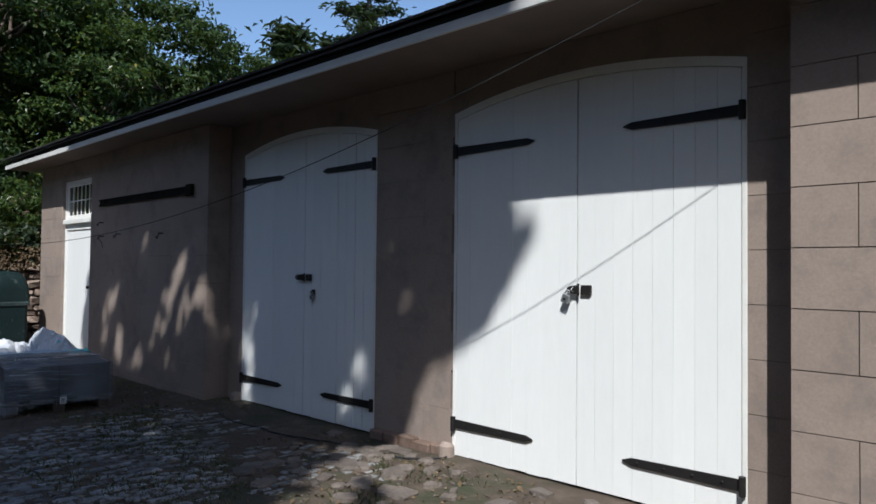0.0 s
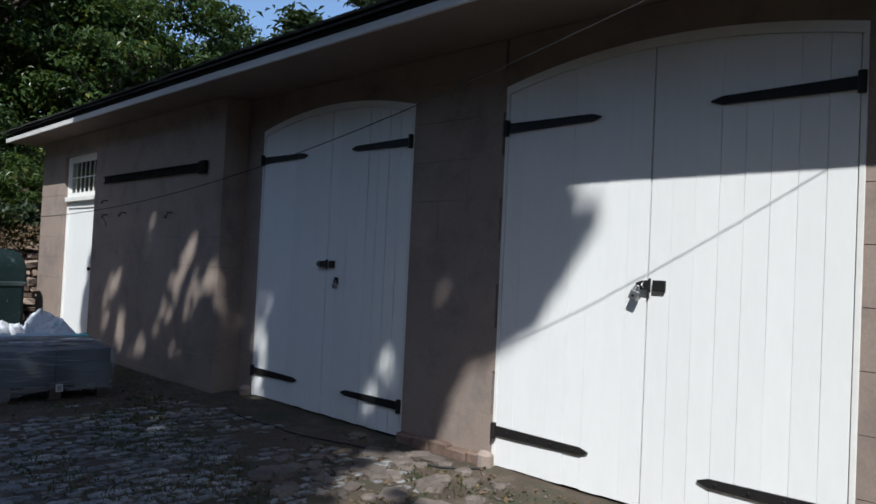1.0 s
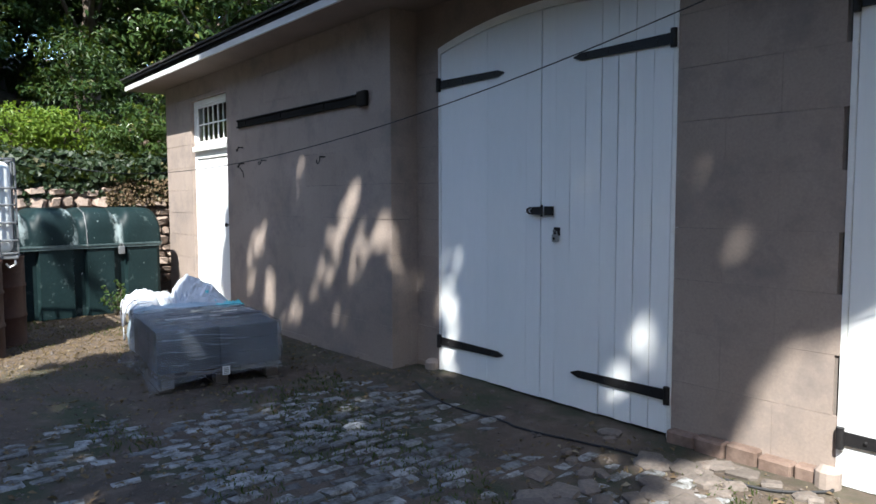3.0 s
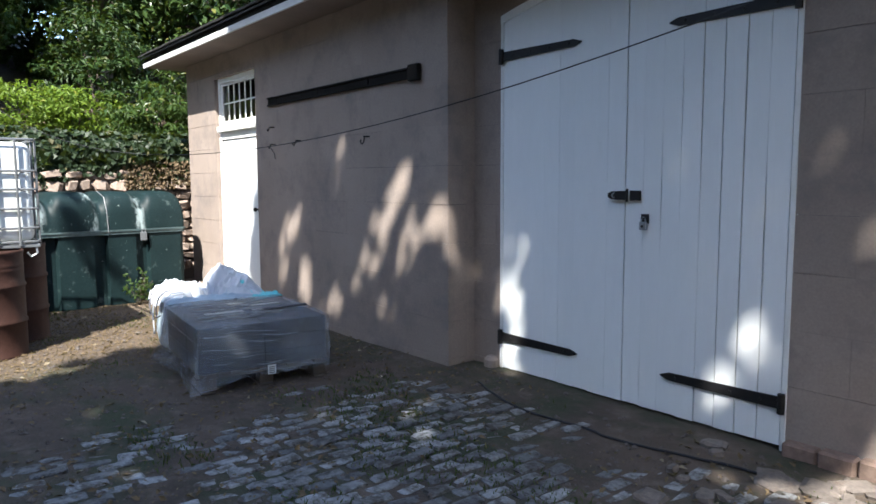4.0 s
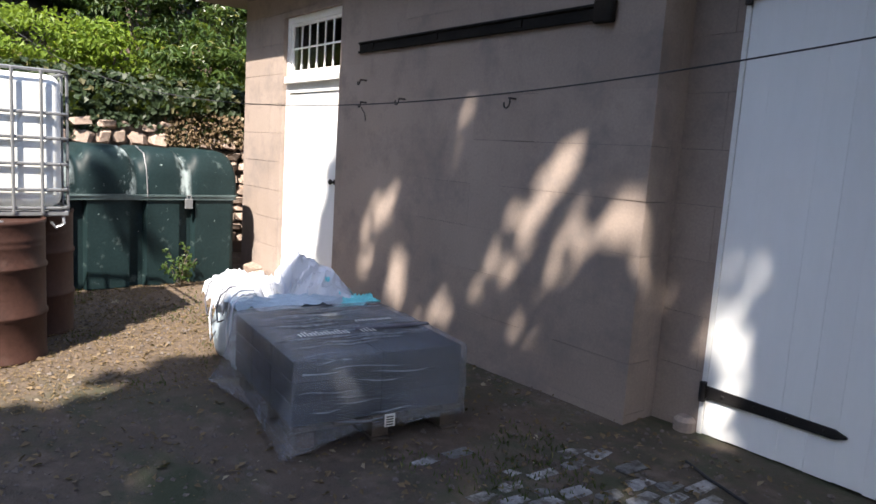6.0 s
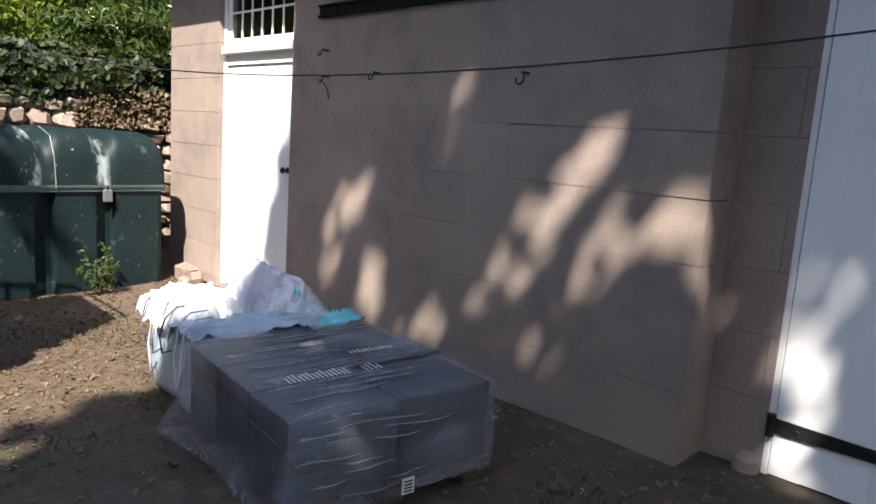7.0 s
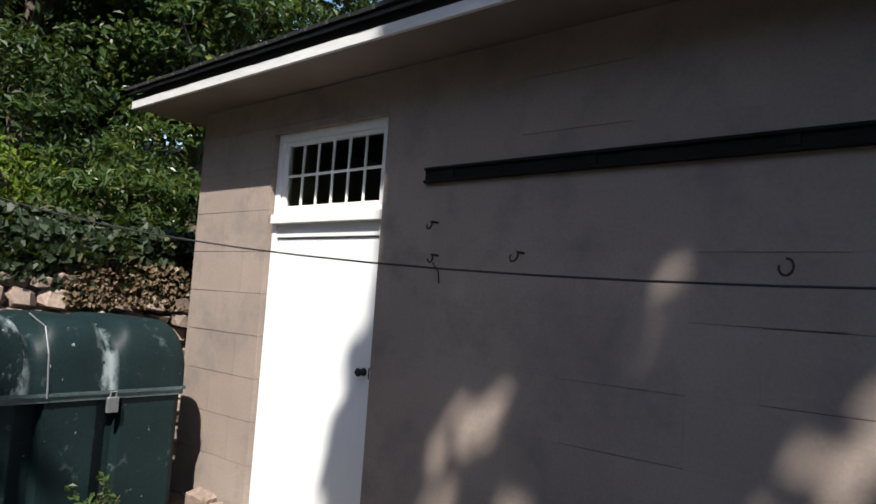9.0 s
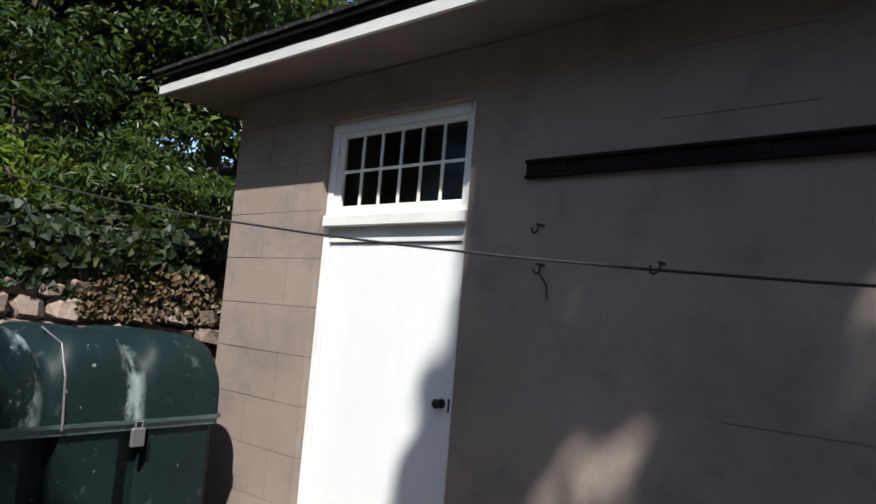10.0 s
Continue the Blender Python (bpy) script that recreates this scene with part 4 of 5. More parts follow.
for z in (0.055, 0.18, 0.355, 0.53, 0.695, CH):
    b = 0.05
    pts = [(0, -b, z), (-0.015, -0.015, z), (-b, 0, z), (-1 + b, 0, z), (-1 + 0.015, -0.015, z), (-1, -b, z), (-1, -1.2 + b, z), (-1 + 0.015, -1.2 + 0.015, z), (-1 + b, -1.2, z), (-b, -1.2, z), (-0.015, -1.2 + 0.015, z), (0, -1.2 + b, z), (0, -b, z)]
    part("hoop", tube_bm(pts, 0.0115, 6), M_CAGE, ibc)
for k in range(7):
    y = -0.16 - k * 0.17 if k < 6 else -1.17
    for x in (0.012, -1.012):
        part("upright", tube_bm([(x, y, 0.02), (x, y, CH)], 0.0115, 6), M_CAGE, ibc)
for k in range(5):
    x = -0.1 - k * 0.2
    for y in (0.012, -1.212):
        part("upright", tube_bm([(x, y, 0.02), (x, y, CH)], 0.0115, 6), M_CAGE, ibc)
part("drain_valve", tube_bm([(0.0, -0.6, 0.1), (0.06, -0.6, 0.1), (0.09, -0.6, 0.06)], 0.03, 10), M_IRON, ibc, "black drain valve")
part("hook", tube_bm([(-0.04, -0.03, 0.03), (0.0, -0.03, -0.05), (0.0, -0.08, -0.08), (0.0, -0.11, -0.04)], 0.01, 6), M_STEEL, ibc, "bent steel hook")

# ---- green fuel tank ----
tank = thing("fuel_tank", pose(-12.13, 3.545, 0.02, 0, 0, 4), "dark green plastic fuel tank with ribbed lid, scuffed", "fuel tank")
# local: x from 0 back to -1.15, y from 0 to -2.7
TL, TD, WAIST = 2.7, 1.15, 0.93
GROOVES = (-0.56, -1.06, -1.62, -2.18)


def tank_outline(inset, depth):
    pts = []
    y = -inset
    pts += [(-0.06 - inset, y), (-0.02 - inset, y - 0.02), (-inset, y - 0.06)]
    for q in GROOVES:
        w = 0.085
        pts += [(-inset, q + w), (-inset - depth, q + w - 0.02), (-inset - depth, q - w + 0.02), (-inset, q - w)]
    y = -TL + inset
    pts += [(-inset, y + 0.06), (-0.02 - inset, y + 0.02), (-0.06 - inset, y), (-TD + 0.06 + inset, y), (-TD + inset, y + 0.06), (-TD + inset, -0.06 - inset), (-TD + 0.06 + inset, -inset)]
    return pts


bm = bmesh.new()
prism(bm, tank_outline(0.02, 0.07), 0.0, WAIST - 0.05)
part("body", bm, M_TANK, tank)
bm = bmesh.new()
prism(bm, tank_outline(0.0, 0.0), WAIST - 0.05, WAIST - 0.015)
prism(bm, tank_outline(-0.012, 0.0), WAIST - 0.014, WAIST + 0.006)
part("waist_ledge", bm, M_LEDGE, tank, "moulded ledge under the lid")
bm = bmesh.new()
rows = []
NY, NP = 110, 26
for i in range(NY + 1):
    f = i / NY
    y = -TL * f
    e = min(1.0, (1 - abs(2 * f - 1) ** 26)) ** 0.35 if 0 < i < NY else 0.05
    v = 1 - 0.24 * max(math.exp(-((y - q) / 0.075) ** 2) for q in GROOVES)
    row = []
    for j in range(NP + 1):
        a = math.pi * j / NP
        c, s = math.cos(a), math.sin(a)
        cx = math.copysign(abs(c) ** 0.27, c)
        sz = abs(s) ** 0.42
        side = 1 - 0.11 * sz ** 3
        row.append(bm.verts.new((-TD / 2 + cx * (TD / 2) * side * (0.9 + 0.1 * e) * (1 - (1 - v) * 0.35 * sz), y * 1.0, WAIST + 0.007 + 0.473 * sz * e * v)))
    rows.append(row)
for a, b in zip(rows, rows[1:]):
    for j in range(NP):
        bm.faces.new((a[j], a[j + 1], b[j + 1], b[j]))
bm.faces.new(rows[0])
bm.faces.new(rows[-1][::-1])
lid = part("lid", bm, M_LID, tank, "domed ribbed lid with pale scuffs", smooth=True)
latch = part("latch", solid(0.004, 0.03, -0.6, -0.52, WAIST - 0.14, WAIST - 0.035, 0.006), M_CAGE, tank, "weathered steel latch and padlock")
part("shackle", tube_bm([(0.018, -0.58, WAIST - 0.04), (0.02, -0.58, WAIST), (0.02, -0.54, WAIST), (0.018, -0.54, WAIST - 0.04)], 0.006, 6), M_STEEL, latch)
part("seam_cord", tube_bm([(0.016, -0.98, WAIST - 0.02), (0.013, -0.98, WAIST + 0.03), (-0.02, -0.98, WAIST + 0.25), (-0.1, -0.98, WAIST + 0.41), (-0.35, -0.98, WAIST + 0.48)], 0.006, 6), M_CAGE, tank, "pale cord laid over the lid")

# ---- rubble retaining wall, ivy and the planted bank ----
retaining = tagged(part("retaining_wall", solid(-13.98, -13.74, -8.0, 14.0, -0.2, 1.70), M_JOINT), "low retaining wall of rough reddish rubble stones under ivy", "wall", kind="structure")


def pebble_mesh(name, material, seed, rough=0.12, bevel=0.14):
    g = random.Random(seed)
    bm = bmesh.new()
    box(bm, -0.5, 0.5, -0.5, 0.5, -0.5, 0.5, bevel)
    for v in bm.verts:
        v.co += Vector((g.uniform(-rough, rough), g.uniform(-rough, rough), g.uniform(-rough, rough))) * 0.6
    return mesh_of(name, bm, material)


def ivy_band(name, y0, y1, count, label, seed):
    """Ivy tumbling over the top of the wall."""
    g = np.random.default_rng(seed)
    y = y0 + (y1 - y0) * g.random(count)
    a = g.random(count) * 1.35 * math.pi - 0.3 * math.pi
    lump = np.array([1 + 0.28 * rough_n((0, yy, aa), 1.6) + 0.15 * rough_n((3, yy, aa), 5) for yy, aa in zip(y, a)])
    r = lump * (0.75 + 0.3 * g.random(count))
    x = -13.93 + 0.3 * r * np.cos(a)
    z = 1.94 + 0.30 * r * np.sin(a) - 0.012 * (y - 3)
    out = np.stack([np.cos(a), np.zeros(count), np.sin(a)], axis=1)
    ob = new(name, leaf_mesh(name, np.stack([x, y, z], axis=1), 0.06 + 0.06 * g.random(count), M_IVY, 0.95, out, 0.45, 0.8))
    return tagged(ob, label, "ivy", kind="stuff")


ivy_band("ivy", -2.0, 7.5, 21000, "dense dark glossy ivy capping the stone wall", 3)
g = np.random.default_rng(5)
n = 2600
hy = -2 + 9.0 * g.random(n)
drop = g.random(n) ** 1.6 * np.array([0.15 + 0.55 * max(0, rough_n((9, yy, 0), 0.9) + 0.35) for yy in hy])
hang = np.stack([-13.70 + 0.07 * g.random(n), hy, 1.78 - drop], axis=1)
tagged(new("trailing_ivy", leaf_mesh("trailing_ivy", hang, 0.04 + 0.045 * g.random(n), M_IVY, 0.9, np.tile((1.0, 0, 0.3), (n, 1)), 0.5, 1.5)), "ivy trails hanging over the rubble stones", "ivy", kind="stuff")
n = 1500
dy = 3.2 + 1.3 * g.random(n)
dead = np.stack([-13.70 + 0.1 * g.random(n), dy, 1.45 + 0.4 * g.random(n) ** 1.3], axis=1)
tagged(new("dead_ivy", leaf_mesh("dead_ivy", dead, 0.035 + 0.04 * g.random(n), M_DRY, 0.7, np.tile((1.0, 0, 0.3), (n, 1)), 0.6, 1.2)), "dry brown ivy and dead leaves on the wall", "ivy", kind="stuff")


def shrub(base, radii, clumps, leaves, leaf, material, seed, label, width=0.4, clump_size=0.3):
    ob = thing("shrub", pose(*base), label, "shrub", "shrubs on the bank")
    pts, outs, cs = clump_points((0, 0, radii[2] * 0.75), radii, clumps, leaves, clump_size, seed)
    bm = bmesh.new()
    for k in range(10):
        c = Vector(cs[(k * 5) % len(cs)])
        tube(bm, [(0.05 * math.cos(k), 0.05 * math.sin(k), -0.15), c * 0.5 + Vector((0, 0, 0.1)), c], 0.02, 5, [0.025, 0.016, 0.006])
    part("stem", bm, M_BARK, ob)
    lv = new("foliage", leaf_mesh("foliage", pts, leaf * (0.7 + 0.6 * RNG.random(len(pts))), material, width, outs, 0.6, 0.3))
    lv.parent = ob
    return ob


shrub((-14.9, 4.0, 2.0), (0.6, 0.75, 0.62), 60, 55, 0.13, M_LAUREL, 21, "glossy laurel shrub in sun above the ivy", 0.32, 0.26)
shrub((-15.1, 5.2, 2.1), (0.6, 0.8, 0.55), 50, 50, 0.13, M_LAUREL, 22, "glossy laurel shrub beside the garage corner", 0.32, 0.26)
shrub((-15.6, 1.9, 2.2), (0.8, 1.3, 0.55), 90, 60, 0.085, M_BRIGHT, 23, "sunny yellow-green shrub on the bank", 0.5, 0.3)
shrub((-16.3, 0.2, 2.3), (0.9, 1.3, 0.8), 90, 60, 0.09, M_BRIGHT, 24, "sunny yellow-green shrub on the bank", 0.5, 0.3)
shrub((-15.5, 3.0, 2.2), (0.5, 0.7, 0.5), 50, 50, 0.09, M_BRIGHT, 25, "pale green shrub behind the ivy", 0.5, 0.26)
shrub((-16.2, 3.6, 2.5), (0.9, 0.9, 1.2), 80, 60, 0.11, M_LEAF, 26, "tall dark leafy shrub on the bank", 0.45, 0.34)
shrub((-16.6, 6.2, 2.6), (1.0, 1.5, 1.2), 100, 60, 0.12, M_LAUREL, 27, "dark evergreen shrub behind the garage", 0.4, 0.36)

shrub((-20.5, 0.5, 4.0), (1.4, 2.2, 1.6), 120, 60, 0.2, M_LEAF, 28, "dark thicket at the back of the bank", 0.5, 0.6)
shrub((-20.8, -3.5, 4.1), (1.5, 2.4, 1.9), 130, 60, 0.2, M_LEAF, 29, "dark thicket at the back of the bank", 0.5, 0.6)
shrub((-21.0, 4.5, 4.1), (1.5, 2.2, 1.6), 120, 60, 0.2, M_LEAF, 30, "dark thicket at the back of the bank", 0.5, 0.6)
tree("bank_tree", (-18.5, 4.2, 3.1), 6.6, (2.3, 2.6, 2.7), 150, 120, 0.16, M_LEAF, 31, "broad dark leafy tree standing on the bank", clump_size=0.55)
tree("bank_tree", (-19.0, 0.2, 3.3), 7.2, (2.4, 2.8, 3.0), 150, 120, 0.16, M_LEAF, 32, "broad dark leafy tree standing on the bank", clump_size=0.55)
tree("bank_tree", (-19.5, 8.2, 3.4), 6.3, (2.5, 2.7, 2.5), 140, 120, 0.16, M_LEAF, 33, "leafy green tree rising behind the garage roof", clump_size=0.55)
tree("bank_tree", (-20.5, 11.6, 3.6), 5.2, (2.2, 2.4, 2.1), 120, 110, 0.16, M_LEAF, 34, "leafy green tree rising behind the garage roof", clump_size=0.5)
tree("bank_tree", (-17.4, 6.3, 2.9), 4.4, (1.5, 1.7, 1.8), 100, 100, 0.14, M_LAUREL, 35, "dark evergreen tree close behind the garage corner", clump_size=0.42)
tree("bank_tree", (-23.0, 3.0, 4.4), 7.5, (3.2, 4.5, 3.4), 170, 110, 0.2, M_LEAF, 36, "large shaded tree at the back of the bank", clump_size=0.8)
tree("bank_tree", (-18.6, -2.7, 3.2), 8.5, (3.2, 3.4, 3.8), 170, 110, 0.18, M_LEAF, 37, "large leafy tree at the end of the yard", clump_size=0.7)

tree("bank_tree", (-17.0, 1.0, 2.7), 4.8, (1.7, 2.0, 2.1), 110, 100, 0.14, M_LEAF, 38, "dark leafy tree crowding the bank", clump_size=0.45, centre_up=0.55)
tree("bank_tree", (-17.3, -1.6, 2.8), 5.5, (2.0, 2.0, 2.5), 120, 100, 0.15, M_LEAF, 39, "dark leafy tree crowding the bank", clump_size=0.5, centre_up=0.55)
tree("bank_tree", (-25.0, -1.5, 4.9), 7.5, (3.5, 4.5, 3.6), 170, 100, 0.22, M_LEAF, 40, "large shaded tree at the back of the bank", clump_size=0.9, centre_up=0.5)
tree("bank_tree", (-24.0, 7.5, 4.7), 6.0, (3.0, 3.5, 3.0), 150, 100, 0.22, M_LEAF, 43, "large shaded tree at the back of the bank", clump_size=0.9, centre_up=0.5)


def conifer(base, height, spread, seed, label):
    """A flat-tiered dark conifer."""
    ob = thing("conifer", pose(*base), label, "tree")
    g = np.random.default_rng(seed)
    bm = bmesh.new()
    tube(bm, [(0, 0, -0.3), (0, 0, height)], 0.25, 9, [0.3, 0.05])
    pts, outs = [], []
    for k in range(26):
        z = height * (0.3 + 0.7 * k / 26)
        L = spread * (1.1 - 0.85 * k / 26) * (0.6 + 0.5 * g.random())
        a = 2.4 * k + g.random()
        tip = np.array((L * math.cos(a), L * math.sin(a), z + 0.12 * L))
        tube(bm, [(0, 0, z), tuple(tip * (0.5, 0.5, 1)), tuple(tip)], 0.05, 5, [0.07, 0.05, 0.015])
        n = int(260 * L / spread) + 80
        f = g.random(n) ** 0.6
        q = np.stack([f * tip[0], f * tip[1], z + f * 0.12 * L], axis=1) + g.normal(size=(n, 3)) * np.array((0.3, 0.3, 0.1)) * (0.4 + f[:, None])
        pts.append(q)
        outs.append(np.tile((0, 0, 1.0), (n, 1)))
    part("trunk", bm, M_BARK, ob)
    pts, outs = np.concatenate(pts), np.concatenate(outs)
    lv = new("needles", leaf_mesh("needles", pts, 0.3 + 0.25 * RNG.random(len(pts)), M_NEEDLE, 0.35, outs, 0.5))
    lv.parent = ob


conifer((-27, 23.0, 3.0), 13.5, 5.2, 41, "dark flat-tiered conifer far behind the garage")
conifer((-22, 15.0, 3.5), 7.2, 1.6, 42, "small dark conifer behind the garage roof")

# ---- tall tree behind the camera that dapples the front ----
# places are given where a leaf's shadow meets the front: along it, and above the ground (below zero: on the yard)
# streaks of sun: from, to, half width, how open
STREAKS = [((-9.72, 1.2), (-10.02, 0.5), 0.156, 0.92), ((-10.0, 1.75), (-10.08, 1.3), 0.0904, 0.46), ((-8.72, 1.78), (-8.97, 1.5), 0.103, 0.81),
           ((-7.7, 1.55), (-8.0, 1.2), 0.117, 0.92), ((-8.0, 1.2), (-8.17, 0.75), 0.18, 0.92), ((-8.2, 1.38), (-8.2, 1.1), 0.0775, 0.57),
           ((-7.55, 1.2), (-7.2, 1.22), 0.167, 0.92), ((-7.25, 1.12), (-7.1, 0.95), 0.156, 0.92), ((-7.62, 1.02), (-7.85, 0.75), 0.167, 0.92),
           ((-7.5, 1.06), (-7.2, 1.06), 0.156, 0.92), ((-7.1, 0.9), (-7.03, 0.68), 0.0646, 0.92), ((-8.4, 0.88), (-8.5, 0.45), 0.13, 0.92),
           ((-9.45, 0.65), (-9.62, 0.25), 0.117, 0.92), ((-9.28, 0.17), (-8.97, 0.36), 0.13, 0.86), ((-8.92, 0.3), (-8.9, 0.12), 0.13, 0.81),
           ((-9.14, 0.6), (-9.18, 0.45), 0.103, 0.57), ((-8.66, 0.74), (-8.74, 0.4), 0.117, 0.57), ((-8.65, 0.15), (-8.1, 0.3), 0.193, 0.57),
           ((-7.42, 0.27), (-7.42, 0.2), 0.103, 0.4), ((-10.05, 0.35), (-10.1, 0.0), 0.103, 0.69),
           ((-5.06, 2.22), (-5.2, 1.85), 0.1, 0.85), ((-6.5, 1.32), (-6.54, 0.4), 0.135, 0.95), ((-4.58, 0.98), (-4.8, 0.6), 0.14, 0.85),
           ((-5.86, 1.5), (-5.88, 1.42), 0.122, 0.3), ((-4.5, 1.78), (-4.55, 1.65), 0.122, 0.34), ((-4.87, 1.45), (-4.9, 1.35), 0.162, 0.3),
           ((-4.12, 2.0), (-4.3, 1.72), 0.0866, 0.55), ((-3.64, 2.3), (-3.65, 2.05), 0.152, 0.38)]
# openings over the yard: place, half widths
GAPS = [(-4.7, -0.35, 0.3, 0.3), (-9.4, -1.4, 0.3, 0.1), (-9.05, -1.62, 0.12, 0.1), (-8.9, -2.0, 0.08, 0.12),
        (-11.35, -4.0, 0.3, 0.2), (-10.9, -4.05, 0.14, 0.14), (-10.8, -4.75, 0.3, 0.16), (-11.1, -3.5, 0.12, 0.2)]
HAZE = [(-9.0, 0.6, 0.3, 0.4), (-5.9, -2.4, 0.6, 0.5), (-4.8, -1.2, 0.6, 0.4)]
RIM_EAST = ((-2.3, -4.9), (-1.0, -4.73), (0.1, -4.3), (0.55, -4.02), (1.1, -3.76), (1.26, -3.45), (1.43, -3.16), (1.81, -2.9), (2.0, -2.8), (2.12, -2.69), (2.2, -2.78), (2.3, -2.9), (5.0, -2.85))
RIM_WEST = ((-9.5, -14.5), (-5.0, -11.6), (-4.0, -11.05), (-2.9, -11.0), (-2.1, -10.6), (-1.6, -10.25), (-1.0, -10.2), (-0.6, -10.25), (-0.2, -10.45), (0.3, -10.9), (0.8, -10.93), (1.03, -10.74), (1.31, -10.82), (1.57, -10.64), (1.85, -10.55), (5.0, -10.5))


def rim(table, w):
    return float(np.interp(w, [a for a, b in table], [b for a, b in table]))


def shaded(u, w):
    """How much leaf there is over this place of the front: 0 none, 1 full."""
    east = rim(RIM_EAST, w) + (0.3 * (-2.3 - w) if w < -2.3 else 0.0)
    if w < -0.6 and rough_n((u * 1.7 + 0.5 * w, w * 1.1, 30)) > 0.4:
        return 0.25
    wob = (0.18 if w < 0 else 0.06) * rough_n((u, w, 0), 1.7)
    if u > east + wob or u < rim(RIM_WEST, w) + wob or w > 5.0:
        return 0.0
    if abs(u + 7.8 - 0.48 * (w - 1.05)) < 0.05 and 0.5 < w < 1.5:
        return 1.0  # a limb crosses the widest gap
    cover = 0.87 if -10.2 < u < -6.95 and 0.0 < w < 1.35 else 1.0
    if -1.8 < w < -0.5 and u < -9.55:
        return 0.55 + 0.5 * rough_n((u, w, 8), 3.0)  # thin leaf over the bulk bag
    if w > -0.3:
        for (ua, wa), (ub, wb), r, clear in STREAKS:
            lu, lw = ub - ua, wb - wa
            f = max(0.0, min(1.0, ((u - ua) * lu + (w - wa) * lw) / (lu * lu + lw * lw)))
            d = math.hypot(u - ua - f * lu, w - wa - f * lw) / r + 0.5 * rough_n((u * 1.6, w * 0.8, 2), 4)
            cover = min(cover, 1 - clear * max(0.0, min(1.0, (1.55 - d) / 0.6)))
    else:
        for a, b, rx, rz in GAPS:
            d = math.hypot((u - a - 0.28 * (w - b)) / rx, (w - b) / rz) + 0.45 * rough_n((u * 1.3, w * 0.7, 2), 4)
            cover = min(cover, max(0.03, (d - 0.6) / 0.8))
    if cover < 1.0:
        return max(0.02, cover)
    for a, b, rx, rz in HAZE:
        if ((u - a) / rx) ** 2 + ((w - b) / rz) ** 2 < 1.0:
            return 0.75
    return 1.0


g = np.random.default_rng(77)
cen = []
while len(cen) < 34000:
    u, w, k = g.uniform(-14.0, -2.0), g.uniform(-9.5, 5.0), 5.2 + 2.6 * g.random()
    k = k + max(0.0, -w) / 1.5
    if g.random() < shaded(u, w):
        cen.append((u + 0.77 * k, 3.9 - k, w + 1.5 * k))
cen = np.array(cen)
shade_tree = thing("shade_tree", pose(0.5, -5.2, 0.0), "tall leafy tree standing at the open side of the yard", "tree")
loc = cen - np.array((0.5, -5.2, 0.0))
lv = new("crown", leaf_mesh("crown", loc, 0.17 + 0.1 * g.random(len(loc)), M_LEAF, 0.7, np.tile((0.3, -0.4, 0.8), (len(loc), 1)), 0.5))
lv.parent = shade_tree
bm = bmesh.new()
stem = [(0.25 * math.sin(k), 0.2 * math.cos(k * 1.7), -0.3 + k * 1.5) for k in range(7)]
tube(bm, stem, 0.3, 12, [0.42, 0.34, 0.3, 0.26, 0.2, 0.14, 0.08])
for k in range(22):
    a, b = Vector(stem[3 + k % 4]), Vector(loc[(k * 701) % len(loc)])
    tube(bm, [a, a.lerp(b, 0.5) + Vector((0, 0, 0.4)), b], 0.03, 6, [0.09, 0.05, 0.012])
part("trunk", bm, M_BARK, shade_tree, smooth=True)
# a shorter screen of unseen trees, added behind to cut low sky light
for k, (x, y, h) in enumerate(((4.5, -9.5, 9.0), (-1.0, -11.5, 9.5), (-6.0, -10.0, 9.0), (-11.0, -10.0, 9.0), (-15.5, -8.5, 8.0), (9.0, -6.0, 9.0), (9.5, -0.5, 9.0), (9.0, 4.5, 8.0),
                               (1.8, -13.5, 10.0), (-3.6, -14.0, 10.0), (-8.6, -13.5, 10.0), (-13.4, -13.0, 9.5), (7.4, -12.0, 10.0))):
    tree("unseen_screen_tree", (x, y, 0.0), h, (3.1, 3.1, h * 0.48), 150, 90, 0.28, M_LEAF, 51 + k, "unseen leafy tree added to block low sky light", clump_size=1.0, centre_up=0.5)

# ---- small things on the ground ----
weed = thing("weed", pose(-11.93, 2.86, 0.02), "straggly dusty weed by the fuel tank", "weed")
g = np.random.default_rng(61)
bm = bmesh.new()
lp = []
for k in range(9):
    a = g.random() * 6.28
    top = Vector((0.22 * math.cos(a) * g.random() + 0.04, 0.22 * math.sin(a) * g.random(), 0.18 + 0.25 * g.random()))
    tube(bm, [(0, 0, -0.02), top * 0.5 + Vector((0, 0, 0.04)), top], 0.004, 5)
    lp += [tuple(top * f + Vector(g.normal(size=3) * 0.025)) for f in g.random(22) * 0.75 + 0.3]
part("stem", bm, M_BARK, weed)
lf = new("leaves", leaf_mesh("leaves", np.array(lp), 0.04 + 0.03 * g.random(len(lp)), M_LAUREL, 0.55))
lf.parent = weed
for x, y, z, s, r in ((-12.10, 3.72, 0.1, (0.2, 0.13, 0.17), 15), (-11.84, 3.70, 0.085, (0.19, 0.12, 0.13), -25), (-11.98, 3.66, 0.05, (0.12, 0.1, 0.08), 40)):
    ob = new("loose_brick", pebble_mesh("loose_brick", M_STONE, int(-x * 100), 0.1))
    ob.matrix_basis = pose(x, y, z, 5, 8, r) @ Matrix.Diagonal((*s, 1))
    tagged(ob, "broken brick leaning by the doorstep wall", "brick", "loose bricks")

